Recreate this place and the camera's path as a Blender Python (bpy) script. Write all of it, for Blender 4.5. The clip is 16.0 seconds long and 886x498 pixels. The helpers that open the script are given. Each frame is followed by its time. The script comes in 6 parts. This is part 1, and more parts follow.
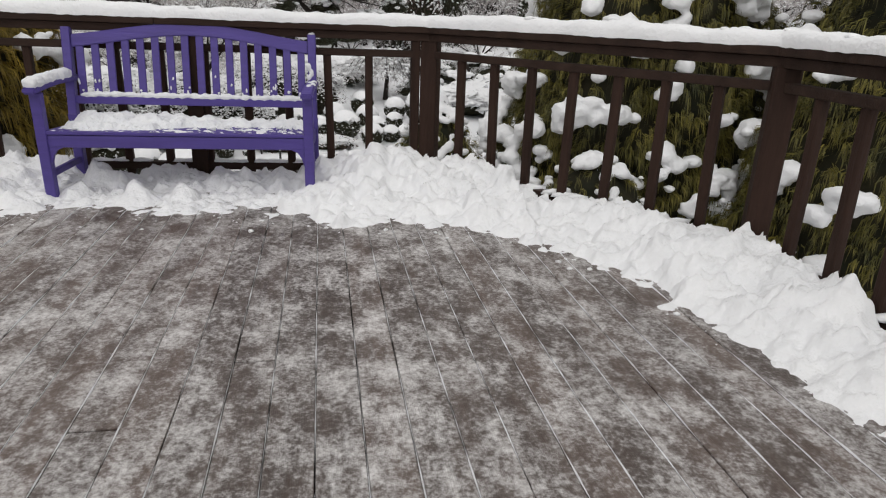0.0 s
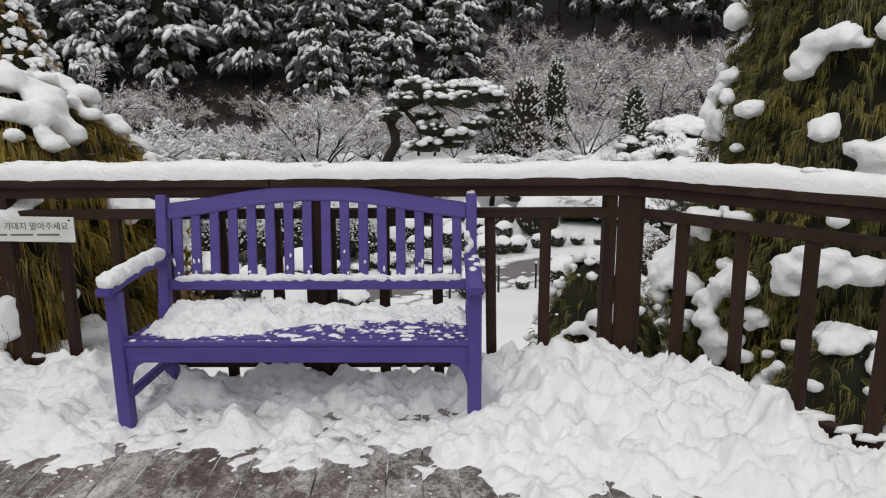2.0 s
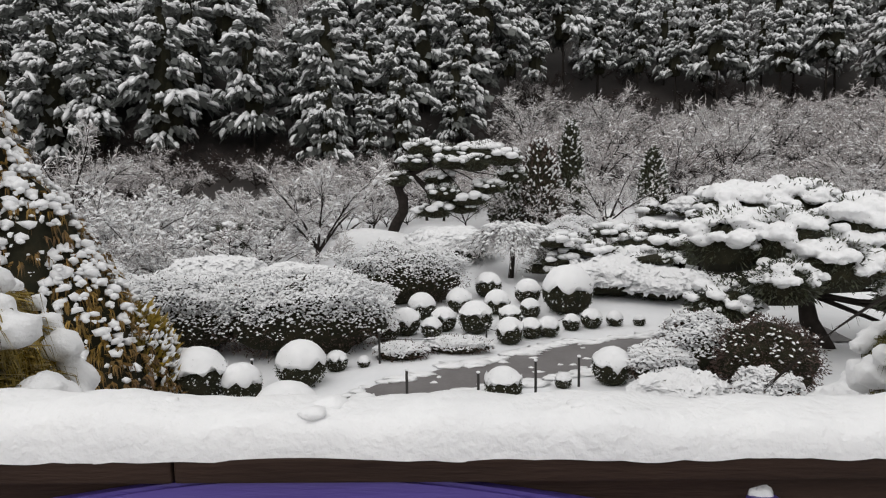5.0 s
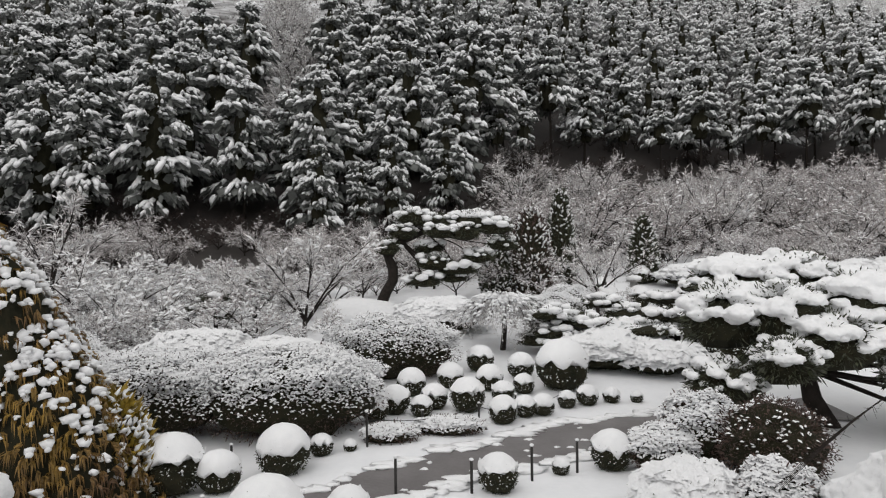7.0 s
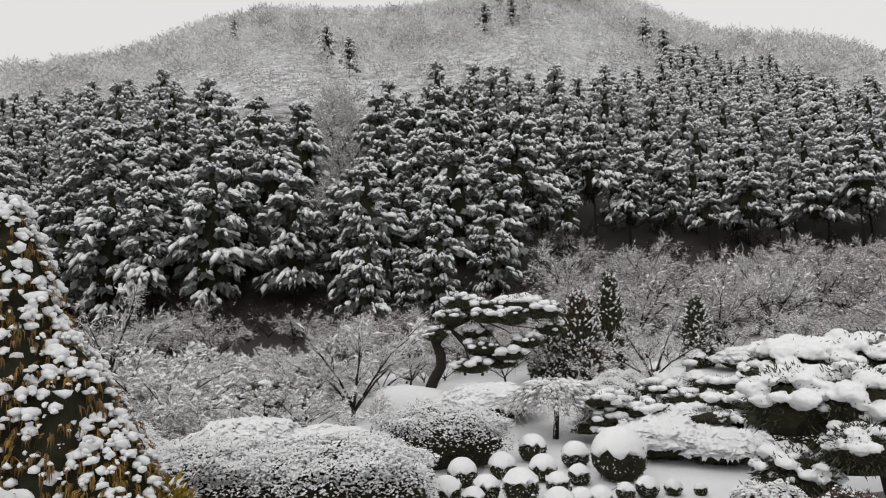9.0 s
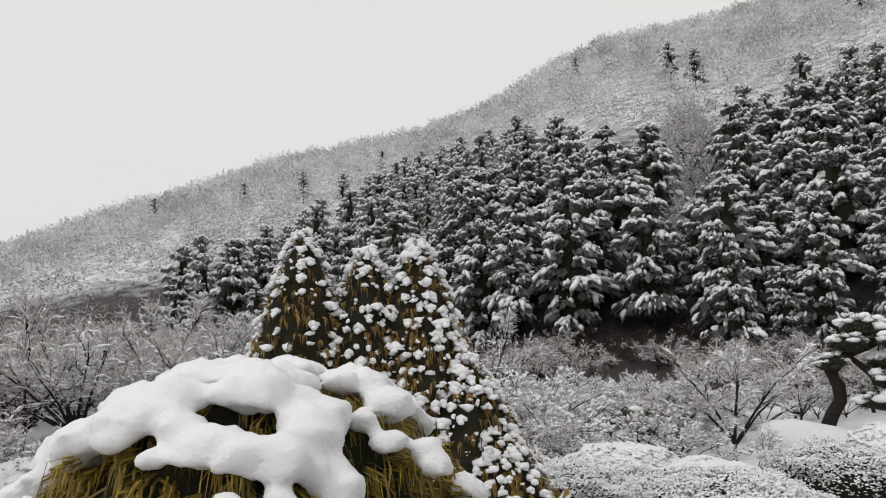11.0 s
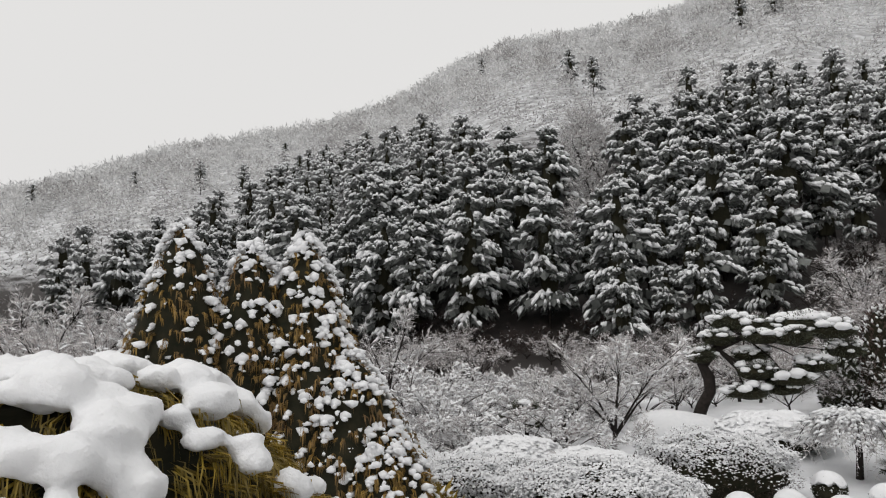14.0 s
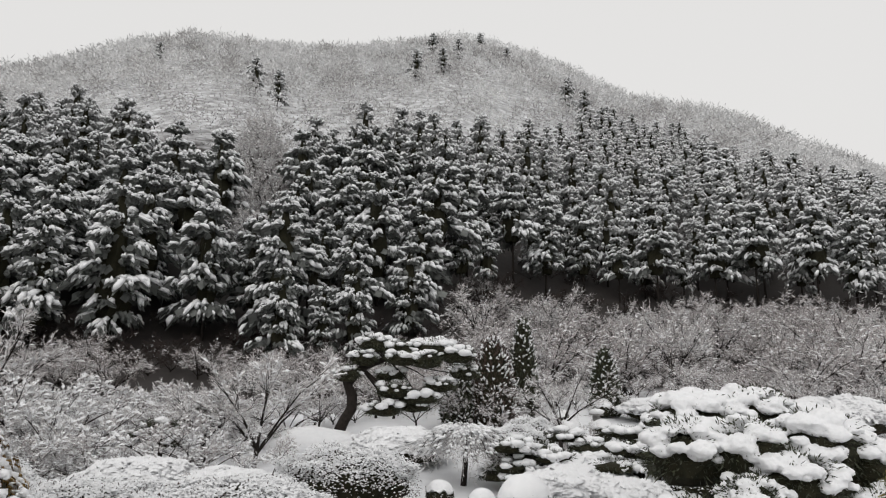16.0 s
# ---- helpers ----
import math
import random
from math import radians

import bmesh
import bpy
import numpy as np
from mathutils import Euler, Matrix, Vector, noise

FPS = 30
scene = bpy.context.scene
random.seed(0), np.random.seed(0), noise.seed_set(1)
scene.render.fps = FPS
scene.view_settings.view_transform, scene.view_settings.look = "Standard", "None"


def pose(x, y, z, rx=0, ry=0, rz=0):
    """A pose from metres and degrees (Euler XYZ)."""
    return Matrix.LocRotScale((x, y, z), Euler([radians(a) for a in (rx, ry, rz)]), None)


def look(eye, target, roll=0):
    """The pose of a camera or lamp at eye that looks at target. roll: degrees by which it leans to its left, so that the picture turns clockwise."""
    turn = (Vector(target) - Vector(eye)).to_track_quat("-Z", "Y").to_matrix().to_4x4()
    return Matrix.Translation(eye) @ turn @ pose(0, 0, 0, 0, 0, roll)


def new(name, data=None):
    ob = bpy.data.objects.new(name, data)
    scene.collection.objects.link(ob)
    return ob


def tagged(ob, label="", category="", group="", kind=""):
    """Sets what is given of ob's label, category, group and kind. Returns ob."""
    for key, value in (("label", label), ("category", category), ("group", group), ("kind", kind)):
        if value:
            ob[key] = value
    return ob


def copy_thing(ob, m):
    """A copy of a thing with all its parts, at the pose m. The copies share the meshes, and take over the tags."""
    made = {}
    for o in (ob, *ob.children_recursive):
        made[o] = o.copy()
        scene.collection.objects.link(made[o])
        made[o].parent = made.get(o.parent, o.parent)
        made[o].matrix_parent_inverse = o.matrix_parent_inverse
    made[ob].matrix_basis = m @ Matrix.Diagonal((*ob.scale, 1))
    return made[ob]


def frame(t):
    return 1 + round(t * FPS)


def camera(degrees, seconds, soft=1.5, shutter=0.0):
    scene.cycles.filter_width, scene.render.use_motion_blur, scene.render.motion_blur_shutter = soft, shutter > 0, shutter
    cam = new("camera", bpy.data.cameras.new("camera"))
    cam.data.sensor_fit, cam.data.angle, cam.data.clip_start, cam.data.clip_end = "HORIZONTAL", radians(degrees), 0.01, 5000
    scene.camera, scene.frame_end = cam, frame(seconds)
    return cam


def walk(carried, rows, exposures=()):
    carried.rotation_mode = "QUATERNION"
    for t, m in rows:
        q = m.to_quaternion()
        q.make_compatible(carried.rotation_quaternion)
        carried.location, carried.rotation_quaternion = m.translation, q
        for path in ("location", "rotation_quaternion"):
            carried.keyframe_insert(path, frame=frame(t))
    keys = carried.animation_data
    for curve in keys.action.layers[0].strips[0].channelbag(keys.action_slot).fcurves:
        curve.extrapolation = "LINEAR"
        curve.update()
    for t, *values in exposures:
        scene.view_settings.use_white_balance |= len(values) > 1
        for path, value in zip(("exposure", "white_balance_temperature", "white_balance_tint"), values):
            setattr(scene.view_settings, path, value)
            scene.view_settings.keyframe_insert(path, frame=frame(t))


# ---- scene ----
cam = camera(68.5, 16.0, soft=1.15)
METRES, EYE, TILT, LEAN, TURN = 5.0, 1.11, 0.0, 0.0, -7.8
ROWS = [
    (0.0, 0.0, 0.0, 0.0, 0.75, -19.79, -2.08),
    (0.5, -0.0254, 0.0552, 0.0043, 3.65, -17.16, -1.78),
    (1.0, -0.057, 0.1178, 0.0218, 6.14, -14.63, -1.06),
    (1.5, -0.0936, 0.1845, 0.0352, 8.06, -13.08, -0.04),
    (2.0, -0.1135, 0.2645, 0.0446, 8.63, -11.78, 0.37),
    (2.5, -0.1476, 0.3395, 0.052, 9.44, -10.03, 0.4),
    (3.0, -0.1767, 0.4147, 0.059, 9.62, -8.63, 0.86),
    (3.5, -0.2, 0.4958, 0.0635, 9.42, -7.46, 0.8),
    (4.0, -0.2256, 0.5606, 0.0679, 9.21, -7.0, 0.77),
    (6.5, -0.2653, 0.7391, 0.1027, 8.07, -3.67, 0.85),
    (7.0, -0.2655, 0.7361, 0.1142, 7.88, -1.04, 0.83),
    (7.5, -0.2644, 0.732, 0.1146, 7.92, 1.45, 1.02),
    (8.0, -0.2629, 0.723, 0.1149, 8.01, 3.95, 1.14),
    (10.5, -0.3039, 0.6988, 0.1068, 31.95, 9.4, 1.3),
    (11.0, -0.3088, 0.6794, 0.1048, 42.5, 9.58, 1.03),
    (11.5, -0.3118, 0.6715, 0.1047, 51.79, 9.71, 0.89),
    (12.0, -0.3086, 0.6719, 0.1034, 57.88, 9.75, 0.52),
    (12.5, -0.3015, 0.6841, 0.1022, 60.57, 9.74, 0.94),
    (13.0, -0.2884, 0.7029, 0.1015, 59.8, 9.84, 1.23),
    (13.5, -0.2723, 0.7137, 0.1021, 51.21, 9.77, 1.24),
    (14.0, -0.2637, 0.7165, 0.1016, 34.12, 9.08, 1.46),
    (14.5, -0.2599, 0.7171, 0.0999, 22.07, 8.84, 0.62),
    (15.0, -0.2636, 0.7235, 0.1021, 14.16, 9.03, -0.3),
    (15.5, -0.2672, 0.7224, 0.1071, 8.13, 9.39, -0.74),
    (16.0, -0.2684, 0.7193, 0.11, 4.51, 10.17, -0.6),
]
walk(cam, [(t, pose(0, 0, EYE, TILT, LEAN, TURN) @ pose(METRES * x, METRES * y, METRES * z, 90 + pitch, roll, yaw)) for t, x, y, z, yaw, pitch, roll in ROWS])

# ---- world, sun and exposure ----
world = bpy.data.worlds.new("overcast")
scene.world = world
world.use_nodes = True
wn, wl = world.node_tree.nodes, world.node_tree.links
sky = wn.new("ShaderNodeTexSky")
sky.sky_type, sky.sun_disc = "NISHITA", False
sky.sun_elevation, sky.sun_rotation = radians(38), radians(200)
sky.dust_density, sky.air_density = 6.0, 2.0
grey = wn.new("ShaderNodeHueSaturation")
grey.inputs["Saturation"].default_value = 0.05
grey.inputs["Value"].default_value = 0.12
cloud = wn.new("ShaderNodeMix")
cloud.data_type = "RGBA"
cloud.inputs[0].default_value = 0.85
cloud.inputs[7].default_value = (0.84, 0.83, 0.82, 1)
wl.new(sky.outputs[0], grey.inputs["Color"])
wl.new(grey.outputs[0], cloud.inputs[6])
wl.new(cloud.outputs[2], wn["Background"].inputs["Color"])
wn["Background"].inputs["Strength"].default_value = 1.0
sun = new("sun", bpy.data.lights.new("sun", "SUN"))
sun.data.energy, sun.data.angle, sun.data.color = 0.5, radians(40), (1, 0.97, 0.94)
sun.matrix_world = look((0, 0, 50), (12, 26, 0))
scene.view_settings.exposure = 0.0


# ---- materials ----
def material(name, base, other=None, scale=8.0, rough=0.7, bump=0.2, fine=60.0, spread=0.5, metal=0.0, island=0.0, stretch=(1, 1, 1), shine=0.5):
    """A surface of two colours mixed by noise at two scales, with fine relief; island varies the brightness from piece to piece."""
    m = bpy.data.materials.new(name)
    m.use_nodes = True
    n, l = m.node_tree.nodes, m.node_tree.links
    b = n["Principled BSDF"]
    b.inputs["Roughness"].default_value, b.inputs["Metallic"].default_value = rough, metal
    b.inputs["Specular IOR Level"].default_value = shine
    other = other or tuple(0.75 * c for c in base)
    co = n.new("ShaderNodeTexCoord")
    mp = n.new("ShaderNodeMapping")
    mp.inputs["Scale"].default_value = stretch
    l.new(co.outputs["Object"], mp.inputs[0])
    big, small = n.new("ShaderNodeTexNoise"), n.new("ShaderNodeTexNoise")
    big.inputs["Scale"].default_value, big.inputs["Detail"].default_value = scale, 6
    small.inputs["Scale"].default_value, small.inputs["Detail"].default_value = fine, 4
    for t in (big, small):
        l.new(mp.outputs[0], t.inputs["Vector"])
    ad = n.new("ShaderNodeMath")
    ad.operation = "MULTIPLY_ADD"
    ad.inputs[1].default_value = 0.35
    l.new(small.outputs[0], ad.inputs[0])
    l.new(big.outputs[0], ad.inputs[2])
    rm = n.new("ShaderNodeMapRange")
    rm.inputs[1].default_value, rm.inputs[2].default_value = 0.67 - spread / 2, 0.67 + spread / 2
    l.new(ad.outputs[0], rm.inputs[0])
    mx = n.new("ShaderNodeMix")
    mx.data_type = "RGBA"
    mx.inputs[6].default_value, mx.inputs[7].default_value = (*base, 1), (*other, 1)
    l.new(rm.outputs[0], mx.inputs[0])
    out = mx.outputs[2]
    if island:
        ge = n.new("ShaderNodeNewGeometry")
        hs = n.new("ShaderNodeHueSaturation")
        mr = n.new("ShaderNodeMapRange")
        mr.inputs[3].default_value, mr.inputs[4].default_value = 1 - island, 1 + island
        l.new(ge.outputs["Random Per Island"], mr.inputs[0])
        l.new(mr.outputs[0], hs.inputs["Value"])
        l.new(out, hs.inputs["Color"])
        out = hs.outputs[0]
    l.new(out, b.inputs["Base Color"])
    if bump:
        bp = n.new("ShaderNodeBump")
        bp.inputs["Strength"].default_value, bp.inputs["Distance"].default_value = bump, 0.02
        l.new(ad.outputs[0], bp.inputs["Height"])
        l.new(bp.outputs[0], b.inputs["Normal"])
    return m


SNOW = material("snow", (0.87, 0.872, 0.88), (0.80, 0.805, 0.82), 6, 0.65, 0.9, 55)
SNOWFINE = material("snow_crust", (0.87, 0.875, 0.88), (0.76, 0.77, 0.8), 14, 0.7, 0.9, 90)
FROST = material("frosted_twigs", (0.70, 0.69, 0.69), (0.42, 0.39, 0.38), 0.6, 0.8, 0, 6, island=0.45)
FROSTPINK = material("frosted_red_twigs", (0.60, 0.575, 0.57), (0.30, 0.262, 0.255), 0.6, 0.8, 0, 6, island=0.45)
# twig colours paled for haze on top of frost, the white kind most
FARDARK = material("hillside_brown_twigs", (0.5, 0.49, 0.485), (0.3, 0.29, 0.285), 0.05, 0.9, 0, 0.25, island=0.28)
FARPALE = material("hillside_white_hazy_twigs", (0.78, 0.78, 0.78), (0.55, 0.55, 0.55), 0.05, 0.9, 0, 0.25, island=0.2)
FARFROST = material("hillside_frosted_hazy_twigs", (0.72, 0.715, 0.715), (0.48, 0.475, 0.47), 0.05, 0.9, 0, 0.25, island=0.28)
TWIG = material("bare_brown_twigs", (0.035, 0.027, 0.025), (0.07, 0.055, 0.05), 0.6, 0.9, 0, 6, island=0.4, shine=0.2)
BARK = material("bark", (0.013, 0.0105, 0.009), (0.036, 0.029, 0.025), 6, 0.9, 0.8, 40, shine=0.2)
# needle colours hold haze as well as frost, the far kind most
FIRHAZE = material("frosted_hazy_fir_needles", (0.15, 0.155, 0.15), (0.32, 0.325, 0.32), 0.8, 0.8, 0, 8, island=0.5)
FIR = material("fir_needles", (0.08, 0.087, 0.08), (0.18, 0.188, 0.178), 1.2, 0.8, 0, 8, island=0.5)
PINE = material("long_pine_needles", (0.016, 0.019, 0.013), (0.04, 0.044, 0.03), 3, 0.7, 0, 20, island=0.4, shine=0.2)
LEAF = material("evergreen_leaves", (0.025, 0.03, 0.018), (0.055, 0.06, 0.03), 3, 0.6, 0, 20, island=0.5)
LEAFRED = material("winter_bronze_leaves", (0.05, 0.03, 0.022), (0.085, 0.05, 0.04), 3, 0.6, 0, 20, island=0.5)
GOLD = material("golden_thread_foliage", (0.34, 0.225, 0.02), (0.12, 0.092, 0.015), 3, 0.6, 0, 25, island=0.55)
GOLDDARK = material("bronzed_cypress_foliage", (0.3, 0.185, 0.03), (0.1, 0.05, 0.022), 0.9, 0.6, 0, 25, island=0.55)
GREEN = material("cypress_foliage", (0.19, 0.155, 0.022), (0.045, 0.05, 0.013), 3, 0.6, 0, 25, island=0.55)
# near-black core colour: the shade inside crowns put into the foliage
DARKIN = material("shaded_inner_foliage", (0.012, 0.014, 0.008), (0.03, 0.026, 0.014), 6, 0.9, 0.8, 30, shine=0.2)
PAINT = material("purple_paint", (0.078, 0.05, 0.27), (0.062, 0.04, 0.21), 9, 0.5, 0.25, 70, stretch=(0.3, 3, 3))
WOOD = material("dark_weathered_wood", (0.021, 0.0115, 0.0085), (0.044, 0.025, 0.018), 5, 0.75, 0.6, 50, stretch=(0.35, 3, 3), shine=0.2)
WOODUP = material("dark_weathered_upright", (0.022, 0.0115, 0.008), (0.046, 0.024, 0.017), 5, 0.75, 0.6, 50, stretch=(3, 3, 0.3), shine=0.2)
STEEL = material("dark_steel", (0.03, 0.03, 0.03), (0.06, 0.055, 0.05), 10, 0.55, 0.2, 60, metal=0.6)
WHITE = material("sign_enamel", (0.72, 0.72, 0.70), (0.62, 0.62, 0.6), 10, 0.4, 0.05, 60)
INK = material("sign_ink", (0.12, 0.12, 0.12), None, 10, 0.6, 0, 60)
STONE = material("lantern_granite", (0.3, 0.29, 0.28), (0.2, 0.2, 0.19), 12, 0.9, 0.5, 70)
PAVE = material("wet_grey_paving", (0.115, 0.105, 0.105), (0.17, 0.16, 0.16), 1.4, 0.55, 0.5, 18, spread=0.4)


def deck_material():
    """Wet brown boards with a thin trodden film of snow in patches."""
    m = material("deck_board", (0.05, 0.033, 0.026), (0.108, 0.077, 0.063), 4, 0.5, 0.5, 60, stretch=(6, 0.5, 3))
    n, l = m.node_tree.nodes, m.node_tree.links
    b = n["Principled BSDF"]
    link = b.inputs["Base Color"].links[0].from_socket
    ge = n.new("ShaderNodeNewGeometry")
    oi = n.new("ShaderNodeObjectInfo")
    hs = n.new("ShaderNodeHueSaturation")
    mr = n.new("ShaderNodeMapRange")
    mr.inputs[3].default_value, mr.inputs[4].default_value = 0.75, 1.3
    l.new(oi.outputs["Random"], mr.inputs[0])
    l.new(mr.outputs[0], hs.inputs["Value"])
    l.new(link, hs.inputs["Color"])
    total = None
    for s, w, d, sq in ((2.1, 0.6, 6, 1.0), (7.0, 0.75, 14, 0.6), (28.0, 0.55, 6, 0.8)):
        mp = n.new("ShaderNodeMapping")
        mp.inputs["Scale"].default_value = (1, sq, 1)
        mp.inputs["Rotation"].default_value = (0, 0, 0.5)
        l.new(ge.outputs["Position"], mp.inputs[0])
        t = n.new("ShaderNodeTexNoise")
        t.inputs["Scale"].default_value, t.inputs["Detail"].default_value, t.inputs["Roughness"].default_value = s, d, 0.62
        l.new(mp.outputs[0], t.inputs["Vector"])
        a = n.new("ShaderNodeMath")
        a.operation = "MULTIPLY_ADD"
        a.inputs[1].default_value = w
        a.inputs[2].default_value = 0
        l.new(t.outputs[0], a.inputs[0])
        if total:
            l.new(total, a.inputs[2])
        total = a.outputs[0]
    rm = n.new("ShaderNodeMapRange")
    rm.inputs[1].default_value, rm.inputs[2].default_value, rm.inputs[4].default_value = 0.74, 1.24, 0.85
    l.new(total, rm.inputs[0])
    gr = n.new("ShaderNodeTexNoise")
    gr.inputs["Scale"].default_value, gr.inputs["Detail"].default_value, gr.inputs["Roughness"].default_value = 70, 6, 0.8
    l.new(ge.outputs["Position"], gr.inputs["Vector"])
    su = n.new("ShaderNodeMath")
    su.operation = "MULTIPLY_ADD"
    su.inputs[1].default_value = 0.75
    l.new(rm.outputs[0], su.inputs[0])
    l.new(gr.outputs[0], su.inputs[2])
    sp = n.new("ShaderNodeMapRange")
    sp.inputs[1].default_value, sp.inputs[2].default_value, sp.inputs[4].default_value = 0.66, 1.04, 0.85
    l.new(su.outputs[0], sp.inputs[0])
    rm = n.new("ShaderNodeMath")
    rm.operation = "MAXIMUM"
    half = n.new("ShaderNodeMath")
    half.operation = "MULTIPLY"
    half.inputs[1].default_value = 0.55
    l.new(su.outputs[0], half.inputs[0])
    veil = n.new("ShaderNodeMapRange")
    veil.inputs[1].default_value, veil.inputs[2].default_value, veil.inputs[4].default_value = 0.3, 0.62, 0.29
    l.new(half.outputs[0], veil.inputs[0])
    l.new(sp.outputs[0], rm.inputs[0])
    l.new(veil.outputs[0], rm.inputs[1])
    mx = n.new("ShaderNodeMix")
    mx.data_type = "RGBA"
    mx.inputs[7].default_value = (0.73, 0.71, 0.7, 1)
    l.new(rm.outputs[0], mx.inputs[0])
    l.new(hs.outputs[0], mx.inputs[6])
    l.new(mx.outputs[2], b.inputs["Base Color"])
    return m


def ground_material():
    """Snow, with brown leaf litter where the wood keeps it off and thin cover on the hill."""
    m = material("snowy_ground", (0.84, 0.845, 0.86), (0.74, 0.75, 0.77), 0.9, 0.75, 0.6, 9)
    n, l = m.node_tree.nodes, m.node_tree.links
    b = n["Principled BSDF"]
    snow = b.inputs["Base Color"].links[0].from_socket
    at = n.new("ShaderNodeAttribute")
    at.attribute_name = "litter"
    ge = n.new("ShaderNodeNewGeometry")
    t = n.new("ShaderNodeTexNoise")
    t.inputs["Scale"].default_value, t.inputs["Detail"].default_value = 0.35, 9
    l.new(ge.outputs["Position"], t.inputs["Vector"])
    a = n.new("ShaderNodeMath")
    a.operation = "MULTIPLY_ADD"
    a.inputs[1].default_value = 1.6
    l.new(at.outputs["Fac"], a.inputs[0])
    l.new(t.outputs[0], a.inputs[2])
    rm = n.new("ShaderNodeMapRange")
    rm.inputs[1].default_value, rm.inputs[2].default_value = 0.75, 1.3
    l.new(a.outputs[0], rm.inputs[0])
    lt = n.new("ShaderNodeMix")
    lt.data_type = "RGBA"
    lt.inputs[6].default_value, lt.inputs[7].default_value = (0.014, 0.0115, 0.0105, 1), (0.042, 0.034, 0.031, 1)
    t2 = n.new("ShaderNodeTexNoise")
    t2.inputs["Scale"].default_value, t2.inputs["Detail"].default_value = 1.5, 8
    l.new(ge.outputs["Position"], t2.inputs["Vector"])
    l.new(t2.outputs[0], lt.inputs[0])
    mx = n.new("ShaderNodeMix")
    mx.data_type = "RGBA"
    l.new(rm.outputs[0], mx.inputs[0])
    l.new(snow, mx.inputs[6])
    l.new(lt.outputs[2], mx.inputs[7])
    l.new(mx.outputs[2], b.inputs["Base Color"])
    return m


DECK, GROUND = deck_material(), ground_material()
ICE = bpy.data.materials.new("ice")
ICE.use_nodes = True
ICE.node_tree.nodes["Principled BSDF"].inputs["Base Color"].default_value = (0.6, 0.63, 0.66, 1)
ICE.node_tree.nodes["Principled BSDF"].inputs["Roughness"].default_value = 0.15

# ---- mesh tools ----
rng = np.random.default_rng(7)


def ico(sub):
    bm = bmesh.new()
    bmesh.ops.create_icosphere(bm, subdivisions=sub, radius=1)
    v = np.array([p.co[:] for p in bm.verts])
    f = np.array([[p.index for p in q.verts] for q in bm.faces])
    bm.free()
    return v, f


ICO1, ICO2, ICO3 = ico(1), ico(2), ico(3)
TENT = (np.array([(1, 0, -0.1), (0, 1, 0), (-1, 0, -0.1), (0, -1, 0), (0.1, 0, 1)], float), np.array([(0, 1, 4), (1, 2, 4), (2, 3, 4), (3, 0, 4)]))
OCTA = (np.array([(1, 0, 0), (-1, 0, 0), (0, 1, 0), (0, -1, 0), (0, 0, 1), (0, 0, -0.6)], float),
        np.array([(0, 2, 4), (2, 1, 4), (1, 3, 4), (3, 0, 4), (2, 0, 5), (1, 2, 5), (3, 1, 5), (0, 3, 5)]))


def unit(v):
    return v / np.maximum(np.linalg.norm(v, axis=-1, keepdims=True), 1e-9)


